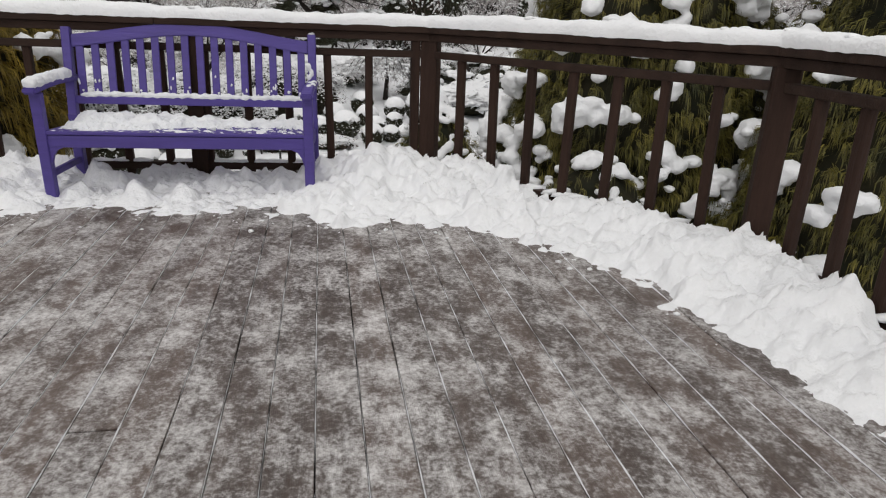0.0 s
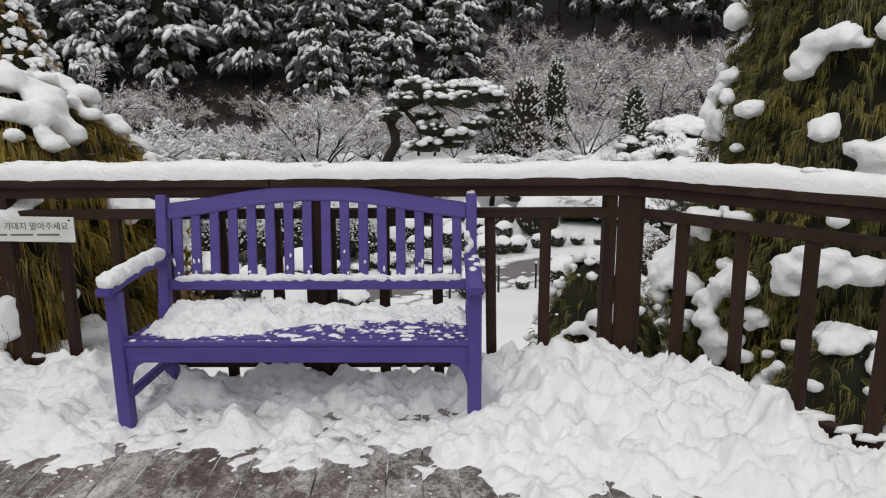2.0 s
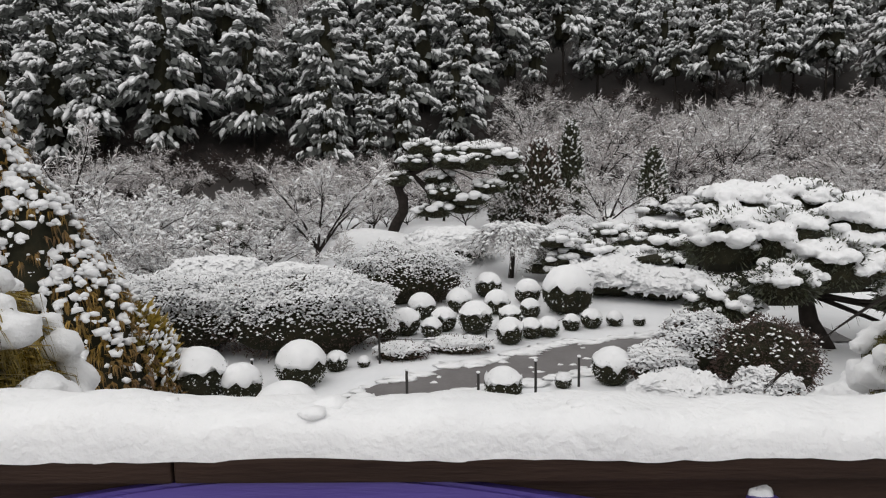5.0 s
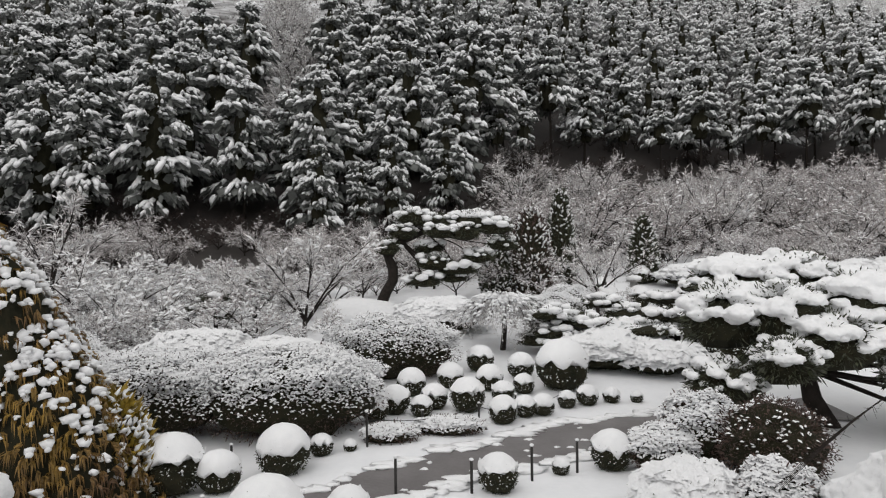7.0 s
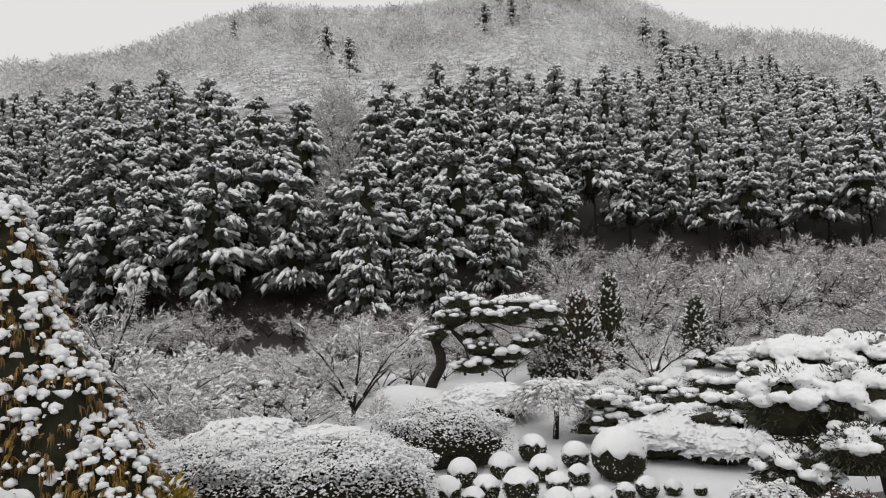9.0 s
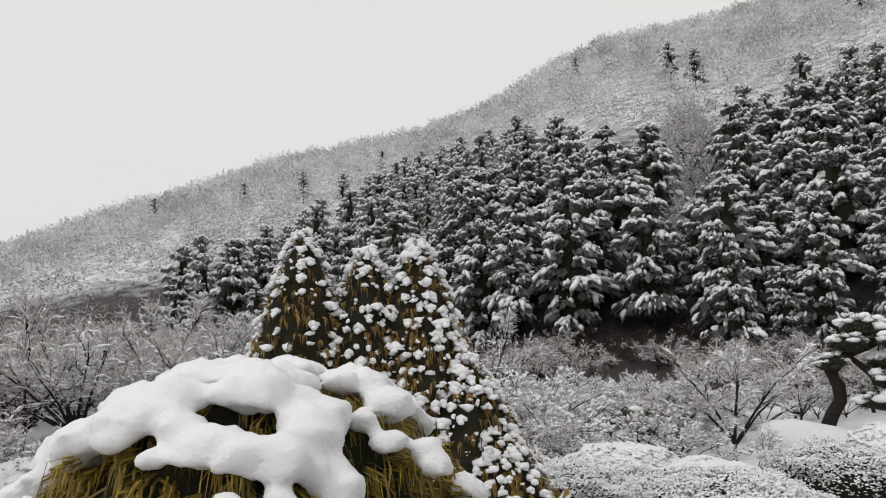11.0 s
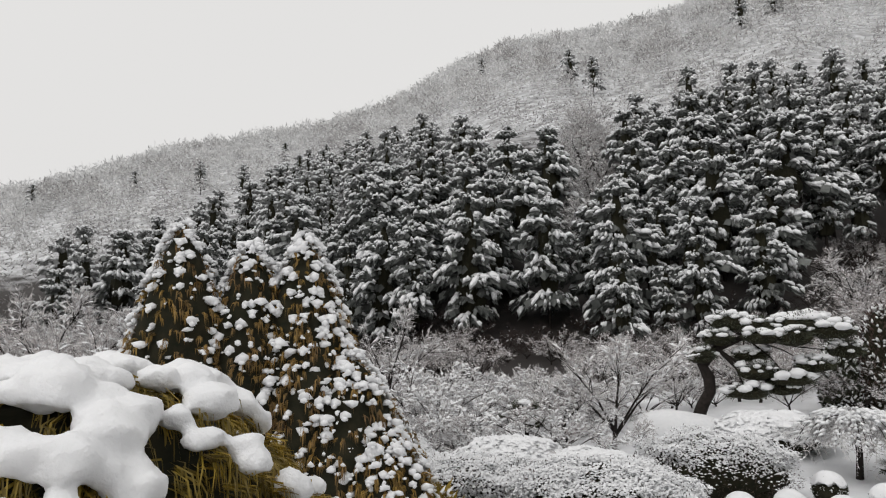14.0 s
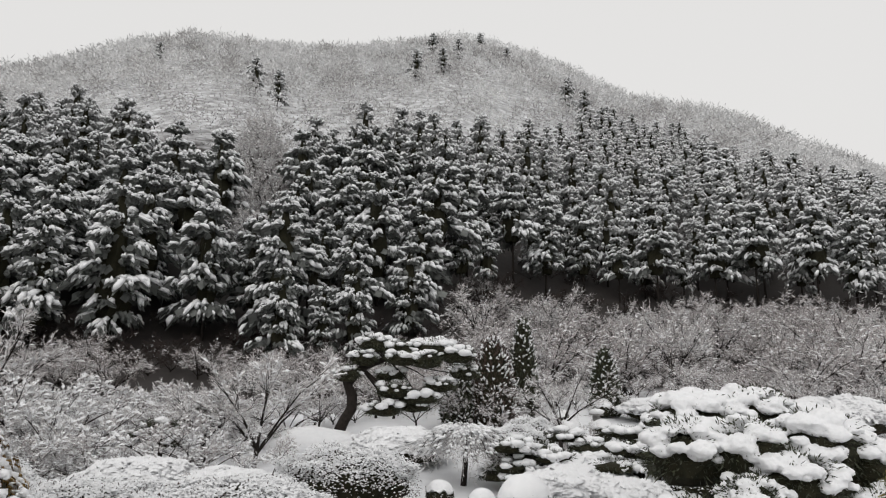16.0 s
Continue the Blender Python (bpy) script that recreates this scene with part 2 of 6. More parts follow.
class Soup:
    """Gathers triangles with a material each, then makes one mesh object of them."""

    def __init__(self):
        self.v, self.f, self.m, self.n = [], [], [], 0

    def add(self, v, f, m=0):
        self.v.append(np.asarray(v, float))
        self.f.append(np.asarray(f) + self.n)
        self.m.append(np.full(len(f), m) if np.ndim(m) == 0 else m)
        self.n += len(v)

    def stretched(self, proto, c, ax, m=0):
        """Many copies of a small solid: centres c (n,3) and half-axes ax (n,3,3)."""
        pv, pf = proto
        v = c[:, None, :] + np.einsum("vk,nkj->nvj", pv, ax)
        f = pf[None] + (np.arange(len(c)) * len(pv))[:, None, None]
        self.add(v.reshape(-1, 3), f.reshape(-1, 3), m)

    def blades(self, p, d, s, m=0, bend=0.0):
        """Leaf blades: roots p, vectors d along, s half-widths across; bend drops the tip."""
        n = len(p)
        tip = p + d
        tip[:, 2] -= bend * np.linalg.norm(d, axis=1)
        mid = p + 0.5 * d
        v = np.stack([p, mid + s, tip, mid - s], 1).reshape(-1, 3)
        f = np.array([(0, 1, 2), (0, 2, 3)])[None] + (np.arange(n) * 4)[:, None, None]
        self.add(v, f.reshape(-1, 3), m)

    def tube(self, pts, radii, sides=5, m=0):
        pts, radii = np.asarray(pts, float), np.asarray(radii, float)
        t = unit(np.gradient(pts, axis=0))
        up = np.array([0.0, 0, 1]) if abs(t[0, 2]) < 0.9 else np.array([1.0, 0, 0])
        a = unit(np.cross(t, up))
        b = np.cross(t, a)
        th = np.linspace(0, 2 * np.pi, sides, endpoint=False)
        ring = pts[:, None] + radii[:, None, None] * (np.cos(th)[None, :, None] * a[:, None] + np.sin(th)[None, :, None] * b[:, None])
        k = len(pts)
        fs = []
        for i in range(k - 1):
            for j in range(sides):
                q, w = i * sides + j, i * sides + (j + 1) % sides
                fs += [(q, w, w + sides), (q, w + sides, q + sides)]
        for j in range(1, sides - 1):
            fs += [(0, j + 1, j), ((k - 1) * sides, (k - 1) * sides + j, (k - 1) * sides + j + 1)]
        self.add(ring.reshape(-1, 3), fs, m)

    def blob(self, c, r, m=0, proto=None, rough=0.18, seed=0):
        pv, pf = proto or ICO2
        nz = np.array([noise.noise(Vector(p * 1.7) + Vector((seed * 3.1, seed, 0))) for p in pv])
        self.add(np.asarray(c) + pv * (1 + rough * nz)[:, None] * np.asarray(r), pf, m)

    def mesh(self, name, mats, smooth=False):
        v, f, mi = np.concatenate(self.v), np.concatenate(self.f), np.concatenate(self.m)
        me = bpy.data.meshes.new(name)
        me.from_pydata(v.tolist(), [], f.tolist())
        for x in mats:
            me.materials.append(x)
        me.polygons.foreach_set("material_index", mi.astype(np.int32))
        if smooth:
            me.polygons.foreach_set("use_smooth", np.ones(len(f), bool))
        me.update()
        return me

    def part(self, name, mats, parent=None, label="", smooth=False):
        ob = new(name, self.mesh(name, mats if isinstance(mats, (list, tuple)) else [mats], smooth))
        ob.parent = parent
        if label:
            tagged(ob, label)
        return ob


def part(name, bm, mat, parent=None, label="", smooth=False):
    me = bpy.data.meshes.new(name)
    for q in bm.faces:
        q.smooth = smooth
    bm.to_mesh(me)
    bm.free()
    me.materials.append(mat)
    ob = new(name, me)
    ob.parent = parent
    if label:
        tagged(ob, label)
    return ob


def bar(size, bevel=0.006, m=None, taper=None):
    """A bevelled bar as bmesh; m places it."""
    bm = bmesh.new()
    bmesh.ops.create_cube(bm, size=1)
    bmesh.ops.scale(bm, vec=size, verts=bm.verts)
    if bevel:
        bmesh.ops.bevel(bm, geom=bm.edges[:], offset=bevel, segments=2, affect="EDGES", profile=0.5)
    if m is not None:
        bmesh.ops.transform(bm, matrix=m, verts=bm.verts)
    return bm


def between(p, q, roll=0.0):
    """A pose whose x axis runs from p to q, at their middle."""
    p, q = Vector(p), Vector(q)
    x = (q - p).normalized()
    y = Vector((0, 0, 1)).cross(x)
    y = y.normalized() if y.length > 1e-6 else Vector((0, 1, 0))
    z = x.cross(y)
    m = Matrix((x, y, z)).transposed().to_4x4()
    m.translation = (p + q) / 2
    return m @ Matrix.Rotation(roll, 4, "X")


def empty(name, at=(0, 0, 0), label="", category="", group="", kind=""):
    ob = new(name)
    ob.location = at
    ob.empty_display_size = 0.1
    return tagged(ob, label, category, group, kind)


CLOUDS = bpy.data.textures.new("snow_lumps", "CLOUDS")
CLOUDS.noise_scale, CLOUDS.noise_depth = 0.07, 4


def melt(ob, vox, soften=2, rough=0.03):
    """Merges a heap of lumps into one body of snow with an uneven surface."""
    md = ob.modifiers.new("merge", "REMESH")
    md.mode, md.voxel_size, md.use_smooth_shade = "VOXEL", vox, True
    if soften:
        sm = ob.modifiers.new("soften", "SMOOTH")
        sm.factor, sm.iterations = 0.5, soften
    dp = ob.modifiers.new("uneven", "DISPLACE")
    dp.texture, dp.strength, dp.mid_level, dp.texture_coords = CLOUDS, rough, 0.5, "LOCAL"
    return ob


def smooth01(x):
    x = np.clip(x, 0, 1)
    return x * x * (3 - 2 * x)


def fbm(x, y, s, seed=0.0, octaves=4):
    """Noise on arrays of places, at scale s."""
    x, y = np.broadcast_arrays(np.asarray(x, float), np.asarray(y, float))
    out = np.array([noise.fractal(Vector((a / s, b / s, seed)), 1.0, 2.0, octaves) for a, b in zip(x.ravel(), y.ravel())])
    return out.reshape(x.shape)


# ---- the lie of the land: garden below the deck, a wooded hill behind it ----
CX, CY, EYEZ = -0.8, 3.8, 1.65
RIDGE_AZ = [-180, -110, -92, -80, -73, -62, -49, -36, -30, -25, -20, -8, 5, 11, 16, 20, 27, 31, 35, 42, 60, 100, 180]
RIDGE_TAN = [0.02, 0.02, 0.04, 0.06, 0.10, 0.2, 0.295, 0.352, 0.392, 0.442, 0.482, 0.492, 0.525, 0.492, 0.445, 0.402, 0.365, 0.325, 0.28, 0.2, 0.1, 0.02, 0.02]
RIDGE = 360.0
FOOT_AZ = [-180, -60, -35, -25, -10, 3, 8, 12, 20, 30, 60, 180]
FOOT_R = [90, 80, 60, 54, 54, 60, 78, 84, 86, 84, 90, 90]
FOOT_Z = [-0.5, 0.0, 0.8, 2.2, 2.4, 4.0, 9.5, 10.5, 8.5, 7.5, 4, -0.5]


def azimuth(x, y):
    return np.degrees(np.arctan2(x - CX, y - CY)), np.hypot(x - CX, y - CY)


def land(x, y):
    x, y = np.asarray(x, float), np.asarray(y, float)
    a, r = azimuth(x, y)
    garden = -2.2 + 1.5 * np.clip((y - 19) / 19, 0, 1) + 0.06 * np.sin(x * 0.9) * np.sin(y * 0.7)
    fr, fz = np.interp(a, FOOT_AZ, FOOT_R), np.interp(a, FOOT_AZ, FOOT_Z)
    top = np.interp(a, RIDGE_AZ, RIDGE_TAN) * RIDGE + EYEZ
    lower = np.clip((r - 36) / (fr - 36), 0, 1)
    z = garden + (fz - garden) * lower ** 1.5
    up = (r - fr) / (RIDGE - fr)
    z = np.where(r > fr, fz + (top - fz) * np.clip(up, 0, 1), z)
    z = np.where(r > RIDGE, top - 0.35 * top * np.clip((r - RIDGE) / 300, 0, 1), z)
    return z


def ground():
    az = np.radians(np.concatenate([np.arange(-100, 60, 1.0), np.arange(60, 260, 5.0)]))
    rr = np.concatenate([[0.5], np.arange(2, 40, 0.75), np.arange(40, 120, 4), np.arange(120, 420, 15), [480, 600, 800, 1200, 2000, 3500]])
    A, R_ = np.meshgrid(az, rr)
    X, Y = CX + R_ * np.sin(A), CY + R_ * np.cos(A)
    Z = land(X, Y)
    dz = fbm(X, Y, 22.0, 3.0, 3) * np.clip((R_ - 50) / 60, 0, 1) * 2.0
    Z = Z + dz
    n, k = len(az), len(rr)
    s = Soup()
    idx = np.arange(n * k).reshape(k, n)
    a, b = idx[:-1], idx[1:]
    f = np.concatenate([np.stack([a, np.roll(a, -1, 1), np.roll(b, -1, 1)], -1).reshape(-1, 3), np.stack([a, np.roll(b, -1, 1), b], -1).reshape(-1, 3)])
    cap = np.stack([np.zeros(n - 2, int), np.arange(2, n), np.arange(1, n - 1)], -1)
    s.add(np.stack([X, Y, Z], -1).reshape(-1, 3), np.concatenate([f, cap])[:, ::-1])
    ob = s.part("ground", GROUND, smooth=True)
    deg, r = azimuth(X, Y)
    fr = np.interp(deg, FOOT_AZ, FOOT_R)
    litter = smooth01((r - np.where(deg > 2, 44, np.where(deg > -42, 34, 48))) / 8) * (1 - 0.7 * smooth01((r - fr - 35) / 40)) * np.where(np.abs(deg + 8) < 50, 1.0, np.where(deg < -42, 0.85, 0.25))
    at = ob.data.attributes.new("litter", "FLOAT", "POINT")
    at.data.foreach_set("value", litter.ravel().astype(np.float32))
    return tagged(ob, "snow-covered garden ground rising into a wooded hillside", "ground", kind="structure")


ground()


def paving():
    """The grey garden path, with snow lying on in patches."""
    s = Soup()
    t = np.linspace(0, 1, 90)
    x = -7.5 + 15.2 * t
    mid = np.interp(x, [-7.5, -4.5, -3, -1.4, 1.3, 3.8, 6, 9, 12], [10.4, 11.8, 12.75, 14.2, 16.15, 17.2, 17.7, 18.3, 18.6])
    wide = 0.88 + 0.12 * np.sin(x * 1.3) + 0.06 * np.sin(x * 5.1)
    lo, hi = mid - wide, mid + wide
    v = np.concatenate([np.stack([x, lo, land(x, lo) + 0.03], 1), np.stack([x, mid, land(x, mid) + 0.035], 1), np.stack([x, hi, land(x, hi) + 0.03], 1)])
    f = []
    for k in (0, 90):
        for i in range(89):
            f += [(k + i, k + i + 1, k + 91 + i), (k + i, k + 91 + i, k + 90 + i)]
    s.add(v, f)
    ob = s.part("pavement", PAVE, smooth=True)
    tagged(ob, "wet grey garden path partly cleared of snow", "path", kind="structure")
    s = Soup()
    for i in range(300):
        px = rng.uniform(-5, 6)
        pm = np.interp(px, x, mid)
        w = np.interp(px, x, wide)
        side = rng.choice([-1, 1]) if rng.random() < 0.88 else rng.uniform(-1, 1)
        py = pm + side * w
        r = rng.uniform(0.06, 0.22) * (1 if abs(side) == 1 else 0.4)
        py += rng.normal(0, 0.07)
        s.blob((px, py, land(px, py) + 0.03), (r * 1.5, r * 0.8, 0.03), 0, ICO2, 0.8, i)
    tagged(s.part("snow_patches", SNOW, smooth=True), "thin patches of snow left on the garden path", "snow", kind="stuff")


paving()


# ---- the deck ----
RAILPTS = [(-3.9, -1.6), (-3.9, 2.9), (-2.98, 4.55), (0.49, 4.55), (1.95, 2.86), (1.95, -1.6)]


def deck():
    tilt = radians(3)
    body = empty("deck", (0, 0, 0), "brown wooden viewing deck with wet boards and trodden snow", "deck", kind="structure")
    under = bmesh.new()
    outline = [(-3.83, 2.88), (-2.95, 4.5), (0.46, 4.5), (1.88, 2.83), (1.88, -1.6), (-3.83, -1.6)]
    vs = [under.verts.new((x, y, -0.06)) for x, y in outline]
    q = under.faces.new(vs)
    ext = bmesh.ops.extrude_face_region(under, geom=[q])
    bmesh.ops.translate(under, vec=(0, 0, -0.2), verts=[e for e in ext["geom"] if isinstance(e, bmesh.types.BMVert)])
    bmesh.ops.recalc_face_normals(under, faces=under.faces)
    part("frame", under, WOOD, body)
    wide, gap = 0.134, 0.004
    meshes = {}
    for i in range(-30, 17):
        u = i * wide
        x_at = lambda y: u + (3.0 - y) * math.tan(tilt)
        # the far end follows the deck's edge
        y1 = 4.48
        while y1 > -1.5:
            xx = x_at(y1)
            lim = min(4.48, 4.48 - (xx - 0.43) * 1.16, 4.48 + (xx + 2.94) * 1.8)
            if y1 <= lim - 0.02 and xx < 1.82:
                break
            y1 -= 0.05
        y0 = -1.55
        if x_at(y1) < -3.75:
            continue
        if y1 - y0 < 0.3 or x_at(y0) > 1.85:
            if x_at(y1) > 1.85:
                continue
            y0 = max(y0, 3.0 - (1.8 - u) / math.tan(tilt))
            if y1 - y0 < 0.3:
                continue
        cuts = [y0, y1] if i % 3 else [y0, y0 + (y1 - y0) * (0.35 + 0.3 * ((i * 7) % 5) / 5), y1]
        for a, b in zip(cuts, cuts[1:]):
            length = round(b - a - 0.005, 2)
            if length not in meshes:
                bm = bar((wide - gap, length, 0.03), 0.004)
                me = bpy.data.meshes.new("board")
                bm.to_mesh(me)
                bm.free()
                me.materials.append(DECK)
                meshes[length] = me
            ob = new("board", meshes[length])
            ym = (a + b) / 2
            ob.matrix_world = pose(x_at(ym), ym, -0.015 + 0.002 * ((i * 13) % 3), 0, 0, math.degrees(tilt))
            ob.parent = body
    # snow and ice packed into the joints
    s = Soup()
    for i in range(-30, 17):
        for j in range(26):
            if rng.random() < 0.12:
                continue
            y = -1.4 + j * 0.23 + rng.uniform(-.05, .05)
            x = (i + 0.5) * wide + (3.0 - y) * math.tan(tilt)
            if x > 1.75 or x < -3.7 or y > min(4.4 - max(0, x - 0.43) * 1.16, 4.4 + (x + 2.9) * 1.8):
                continue
            ln = rng.uniform(0.1, 0.19)
            w = rng.uniform(0.001, 0.0034)
            d = np.array([-math.sin(tilt), math.cos(tilt), 0])
            ax = np.array([[d * ln, np.array([w, 0, 0]), np.array([0, 0, 0.006])]])
            s.stretched(OCTA, np.array([[x, y, 0.0]]), ax)
    s.part("packed_snow", SNOWFINE, body, "snow packed into the board joints")


deck()


def front(x):
    """Where the shovelled snow begins on the deck (near edge), as y at x."""
    return np.interp(x, [-5.2, -1.9, -1.6, -1.35, -0.85, -0.3, -0.1, 0.3, 0.5, 0.8, 0.92, 1.2, 1.32, 1.42, 1.5, 1.9],
                     [3.5, 3.6, 3.72, 3.6, 3.6, 3.5, 3.38, 3.42, 3.4, 3.2, 2.95, 2.6, 2.2, 1.75, 1.35, 0.2])


def deck_snow():
    h = 0.0125
    xs, ys = np.arange(-3.8, 1.9, h), np.arange(0.2, 4.5, h)
    X, Y = np.meshgrid(xs, ys)
    wob = 0.0
    for kx, ky, am, ph in ((9, 4, .08, 0), (23, 17, .06, 1.3), (51, 43, .035, 2.1)):
        wob = wob + am * np.sin(kx * X + 1.7 * np.sin(ky * Y + ph) + ph) * np.cos(ky * Y + ph * 2 + 0.8 * np.sin(kx * X * 0.6))
    d = (Y - front(X)) * np.where(X > 0.95, 0.5, 1.0) + wob
    edge = np.minimum(np.minimum(4.5 - Y, (4.5 - 1.16 * (X - 0.46) - Y) * 0.65), (4.5 + 1.8 * (X + 2.95) - Y) * 0.5)
    base = 0.085 * smooth01(d / 0.4) + 0.04 * smooth01((d - 0.35) / 0.45)
    base = base + 0.085 * smooth01((d - 0.25) / 0.5) * smooth01((X + 0.25) / 0.3) * (1 - 0.5 * smooth01((X - 0.9) / 0.4))
    base = base * np.where((X < -0.2) & (X > -1.9), 0.45 + 0.55 * smooth01((np.abs(X + 1.05) - 0.65) / 0.2), 1)
    wx, wy = X + 0.03 * np.sin(31 * Y + 2 * np.sin(17 * X)), Y + 0.03 * np.sin(29 * X + 2 * np.sin(19 * Y))
    act = (d > -0.15) & (edge > -0.02)
    pts = [(a, b) for a, b in zip(wx[act], wy[act])]
    nv = np.zeros_like(X)
    nv[act] = [0.06 * noise.fractal(Vector((a / 0.2, b / 0.2, 1.0)), 1.0, 2.1, 3) + 0.03 * noise.noise(Vector((a / 0.075, b / 0.075, 4.0))) for a, b in pts]
    lump = nv
    for i in range(1300):
        bx, by = rng.uniform(-3.8, 1.9), rng.uniform(0.2, 4.5)
        if by < front(bx) - 0.1:
            continue
        r = 0.025 + 0.06 * rng.random() ** 2
        i0, i1 = max(0, int((bx - r + 3.8) / h)), int((bx + r + 3.8) / h) + 2
        j0, j1 = max(0, int((by - r - 0.2) / h)), int((by + r - 0.2) / h) + 2
        q = 1 - ((X[j0:j1, i0:i1] - bx) ** 2 + (Y[j0:j1, i0:i1] - by) ** 2 * rng.uniform(0.8, 1.6)) / r ** 2
        lump[j0:j1, i0:i1] += np.sqrt(np.clip(q, 0, 1)) * r * rng.uniform(0.3, 0.7)
    for k in range(3):
        lump[1:-1, 1:-1] = (lump[1:-1, 1:-1] * 2 + lump[:-2, 1:-1] + lump[2:, 1:-1] + lump[1:-1, :-2] + lump[1:-1, 2:]) / 6
    grain = np.zeros_like(X)
    grain[act] = [0.022 * noise.fractal(Vector((a / 0.04, b / 0.04, 7.0)), 0.9, 2.0, 3) for a, b in pts]
    lump = lump + grain
    Z = np.where(d > -0.06, base + 1.15 * lump * smooth01((d + 0.06) / 0.3) * (0.55 + 0.5 * smooth01(d / 0.5)), 0) - 0.008
    keep = (Z > 0.001) & (edge > 0)
    idx = np.arange(X.size).reshape(X.shape)
    c = keep[:-1, :-1] | keep[1:, :-1] | keep[:-1, 1:] | keep[1:, 1:]
    inn = (edge[:-1, :-1] > 0) & (edge[1:, 1:] > 0)
    c &= inn
    a, b, e, g_ = idx[:-1, :-1][c], idx[:-1, 1:][c], idx[1:, 1:][c], idx[1:, :-1][c]
    f = np.concatenate([np.stack([a, b, e], 1), np.stack([a, e, g_], 1)])
    used, inv = np.unique(f, return_inverse=True)
    v = np.stack([X, Y, np.maximum(Z, -0.004)], -1).reshape(-1, 3)[used]
    s = Soup()
    s.add(v, inv.reshape(-1, 3))
    ob = s.part("snow_bank", SNOW, smooth=True)
    tagged(ob, "lumpy white shovelled snow piled along the deck railing", "snow", kind="stuff")
    s = Soup()
    for i in range(100):
        x = rng.uniform(-3.0, 1.7)
        y = front(x) + 0.05 - abs(rng.normal(0, 0.14))
        r = 0.003 + 0.011 * rng.random() ** 3
        if y < 0.3:
            continue
        s.blob((x, y, r * 0.5), (r * 1.3, r, r * 0.7), 0, ICO1, 0.9, i)
    tagged(s.part("snow_crumbs", SNOW, smooth=True), "loose crumbs of snow scattered on the boards", "snow", kind="stuff")


deck_snow()


def railing():
    rail = empty("railing", (0, 4.55, 0), "dark brown weathered timber deck railing under a roll of snow", "railing", kind="structure")
    inv = Matrix.Translation((0, -4.55, 0))

    def rp(name, size, m, mat, bev=0.006):
        return part(name, bar(size, bev, inv @ m), mat, rail)

    for (ax, ay), (bx, by) in zip(RAILPTS, RAILPTS[1:]):
        p, q = Vector((ax, ay, 0)), Vector((bx, by, 0))
        L = (q - p).length
        u = (q - p).normalized()
        # boards of the top rail meet at butt joints
        cuts = [0.0] + ([1.72] if 3.2 < L < 4 else []) + [L]
        for a, b in zip(cuts, cuts[1:]):
            for nm, z, sz in (("top_board", 1.012, (b - a - 0.004, 0.15, 0.042)), ("under_board", 0.965, (b - a - 0.004, 0.10, 0.05))):
                m = between(p + u * a + Vector((0, 0, z)), p + u * b + Vector((0, 0, z)))
                rp(nm, sz, m, WOOD, 0.005)
        m = between(p + Vector((0, 0, 0.855)), q + Vector((0, 0, 0.855)))
        rp("middle_rail", (L - 0.1, 0.07, 0.045), m, WOOD)
        m = between(p + Vector((0, 0, 0.085)), q + Vector((0, 0, 0.085)))
        rp("bottom_rail", (L - 0.1, 0.06, 0.05), m, WOOD)
        nb = round(L / 0.28)
        spots = [L - 0.267 * (k + 0.56) for k in range(1, 13)] if 3.2 < L < 4 else [L * i / nb for i in range(1, nb)]
        for i, far in enumerate(spots):
            c = p + u * far
            turn = math.atan2(u.y, u.x)
            rp("baluster", (0.052, 0.045, 0.84), Matrix.Translation((c.x, c.y, 0.42)) @ Matrix.Rotation(turn, 4, "Z") @ Matrix.Rotation(0.02 * math.sin(i * 5), 4, "Y"), WOODUP, 0.01)
        step = 1.55 if 3.2 < L < 4 else 9
        along = [L - k * step for k in range(1, int(L / step) + 1)]
        for a in along:
            c = p + u * a
            rp("post", (0.105, 0.1, 1.14), Matrix.Translation((c.x, c.y, 0.375)), WOODUP, 0.01)
    for x, y in RAILPTS[1:5]:
        rp("post", (0.115, 0.115, 1.16), Matrix.Translation((x, y, 0.365)) @ Matrix.Rotation(-0.4, 4, "Z"), WOODUP, 0.01)
    rp("post", (0.06, 0.09, 1.14), Matrix.Translation((0.385, 4.56, 0.375)), WOODUP, 0.01)
    # snow on the top board, and thin lines on the lower rails
    pts = []
    for (ax, ay), (bx, by) in zip(RAILPTS, RAILPTS[1:]):
        n = int(math.hypot(bx - ax, by - ay) / 0.02)
        for i in range(n):
            pts.append((ax + (bx - ax) * i / n, ay + (by - ay) * i / n))
    P = np.array(pts)
    for k in range(6):
        P[1:-1] = 0.25 * P[:-2] + 0.5 * P[1:-1] + 0.25 * P[2:]
    T = unit(np.gradient(P, axis=0))
    N = np.stack([-T[:, 1], T[:, 0]], 1)
    K = 15
    th = np.linspace(-0.18, np.pi + 0.18, K)
    sarc = np.arange(len(P)) * 0.02
    hgt = 0.072 + 0.008 * np.sin(sarc * 1.9) + 0.006 * np.sin(sarc * 7.3 + 1) + 0.004 * np.sin(sarc * 23)
    half = 0.077 + 0.004 * np.sin(sarc * 5.1) + 0.003 * np.sin(sarc * 17 + 2)
    prof = np.sign(np.cos(th)) * np.abs(np.cos(th)) ** 0.6
    ph = np.sign(np.sin(th)) * np.abs(np.sin(th)) ** 0.6
    V = np.zeros((len(P), K, 3))
    V[:, :, :2] = P[:, None] + N[:, None] * (half[:, None] * prof[None])[..., None]
    V[:, :, 2] = 1.033 + hgt[:, None] * ph[None]
    V[:, :, 2] += 0.004 * np.sin(sarc[:, None] * 41 + th[None] * 7) * (ph[None] > 0.3)
    low = ph < 0
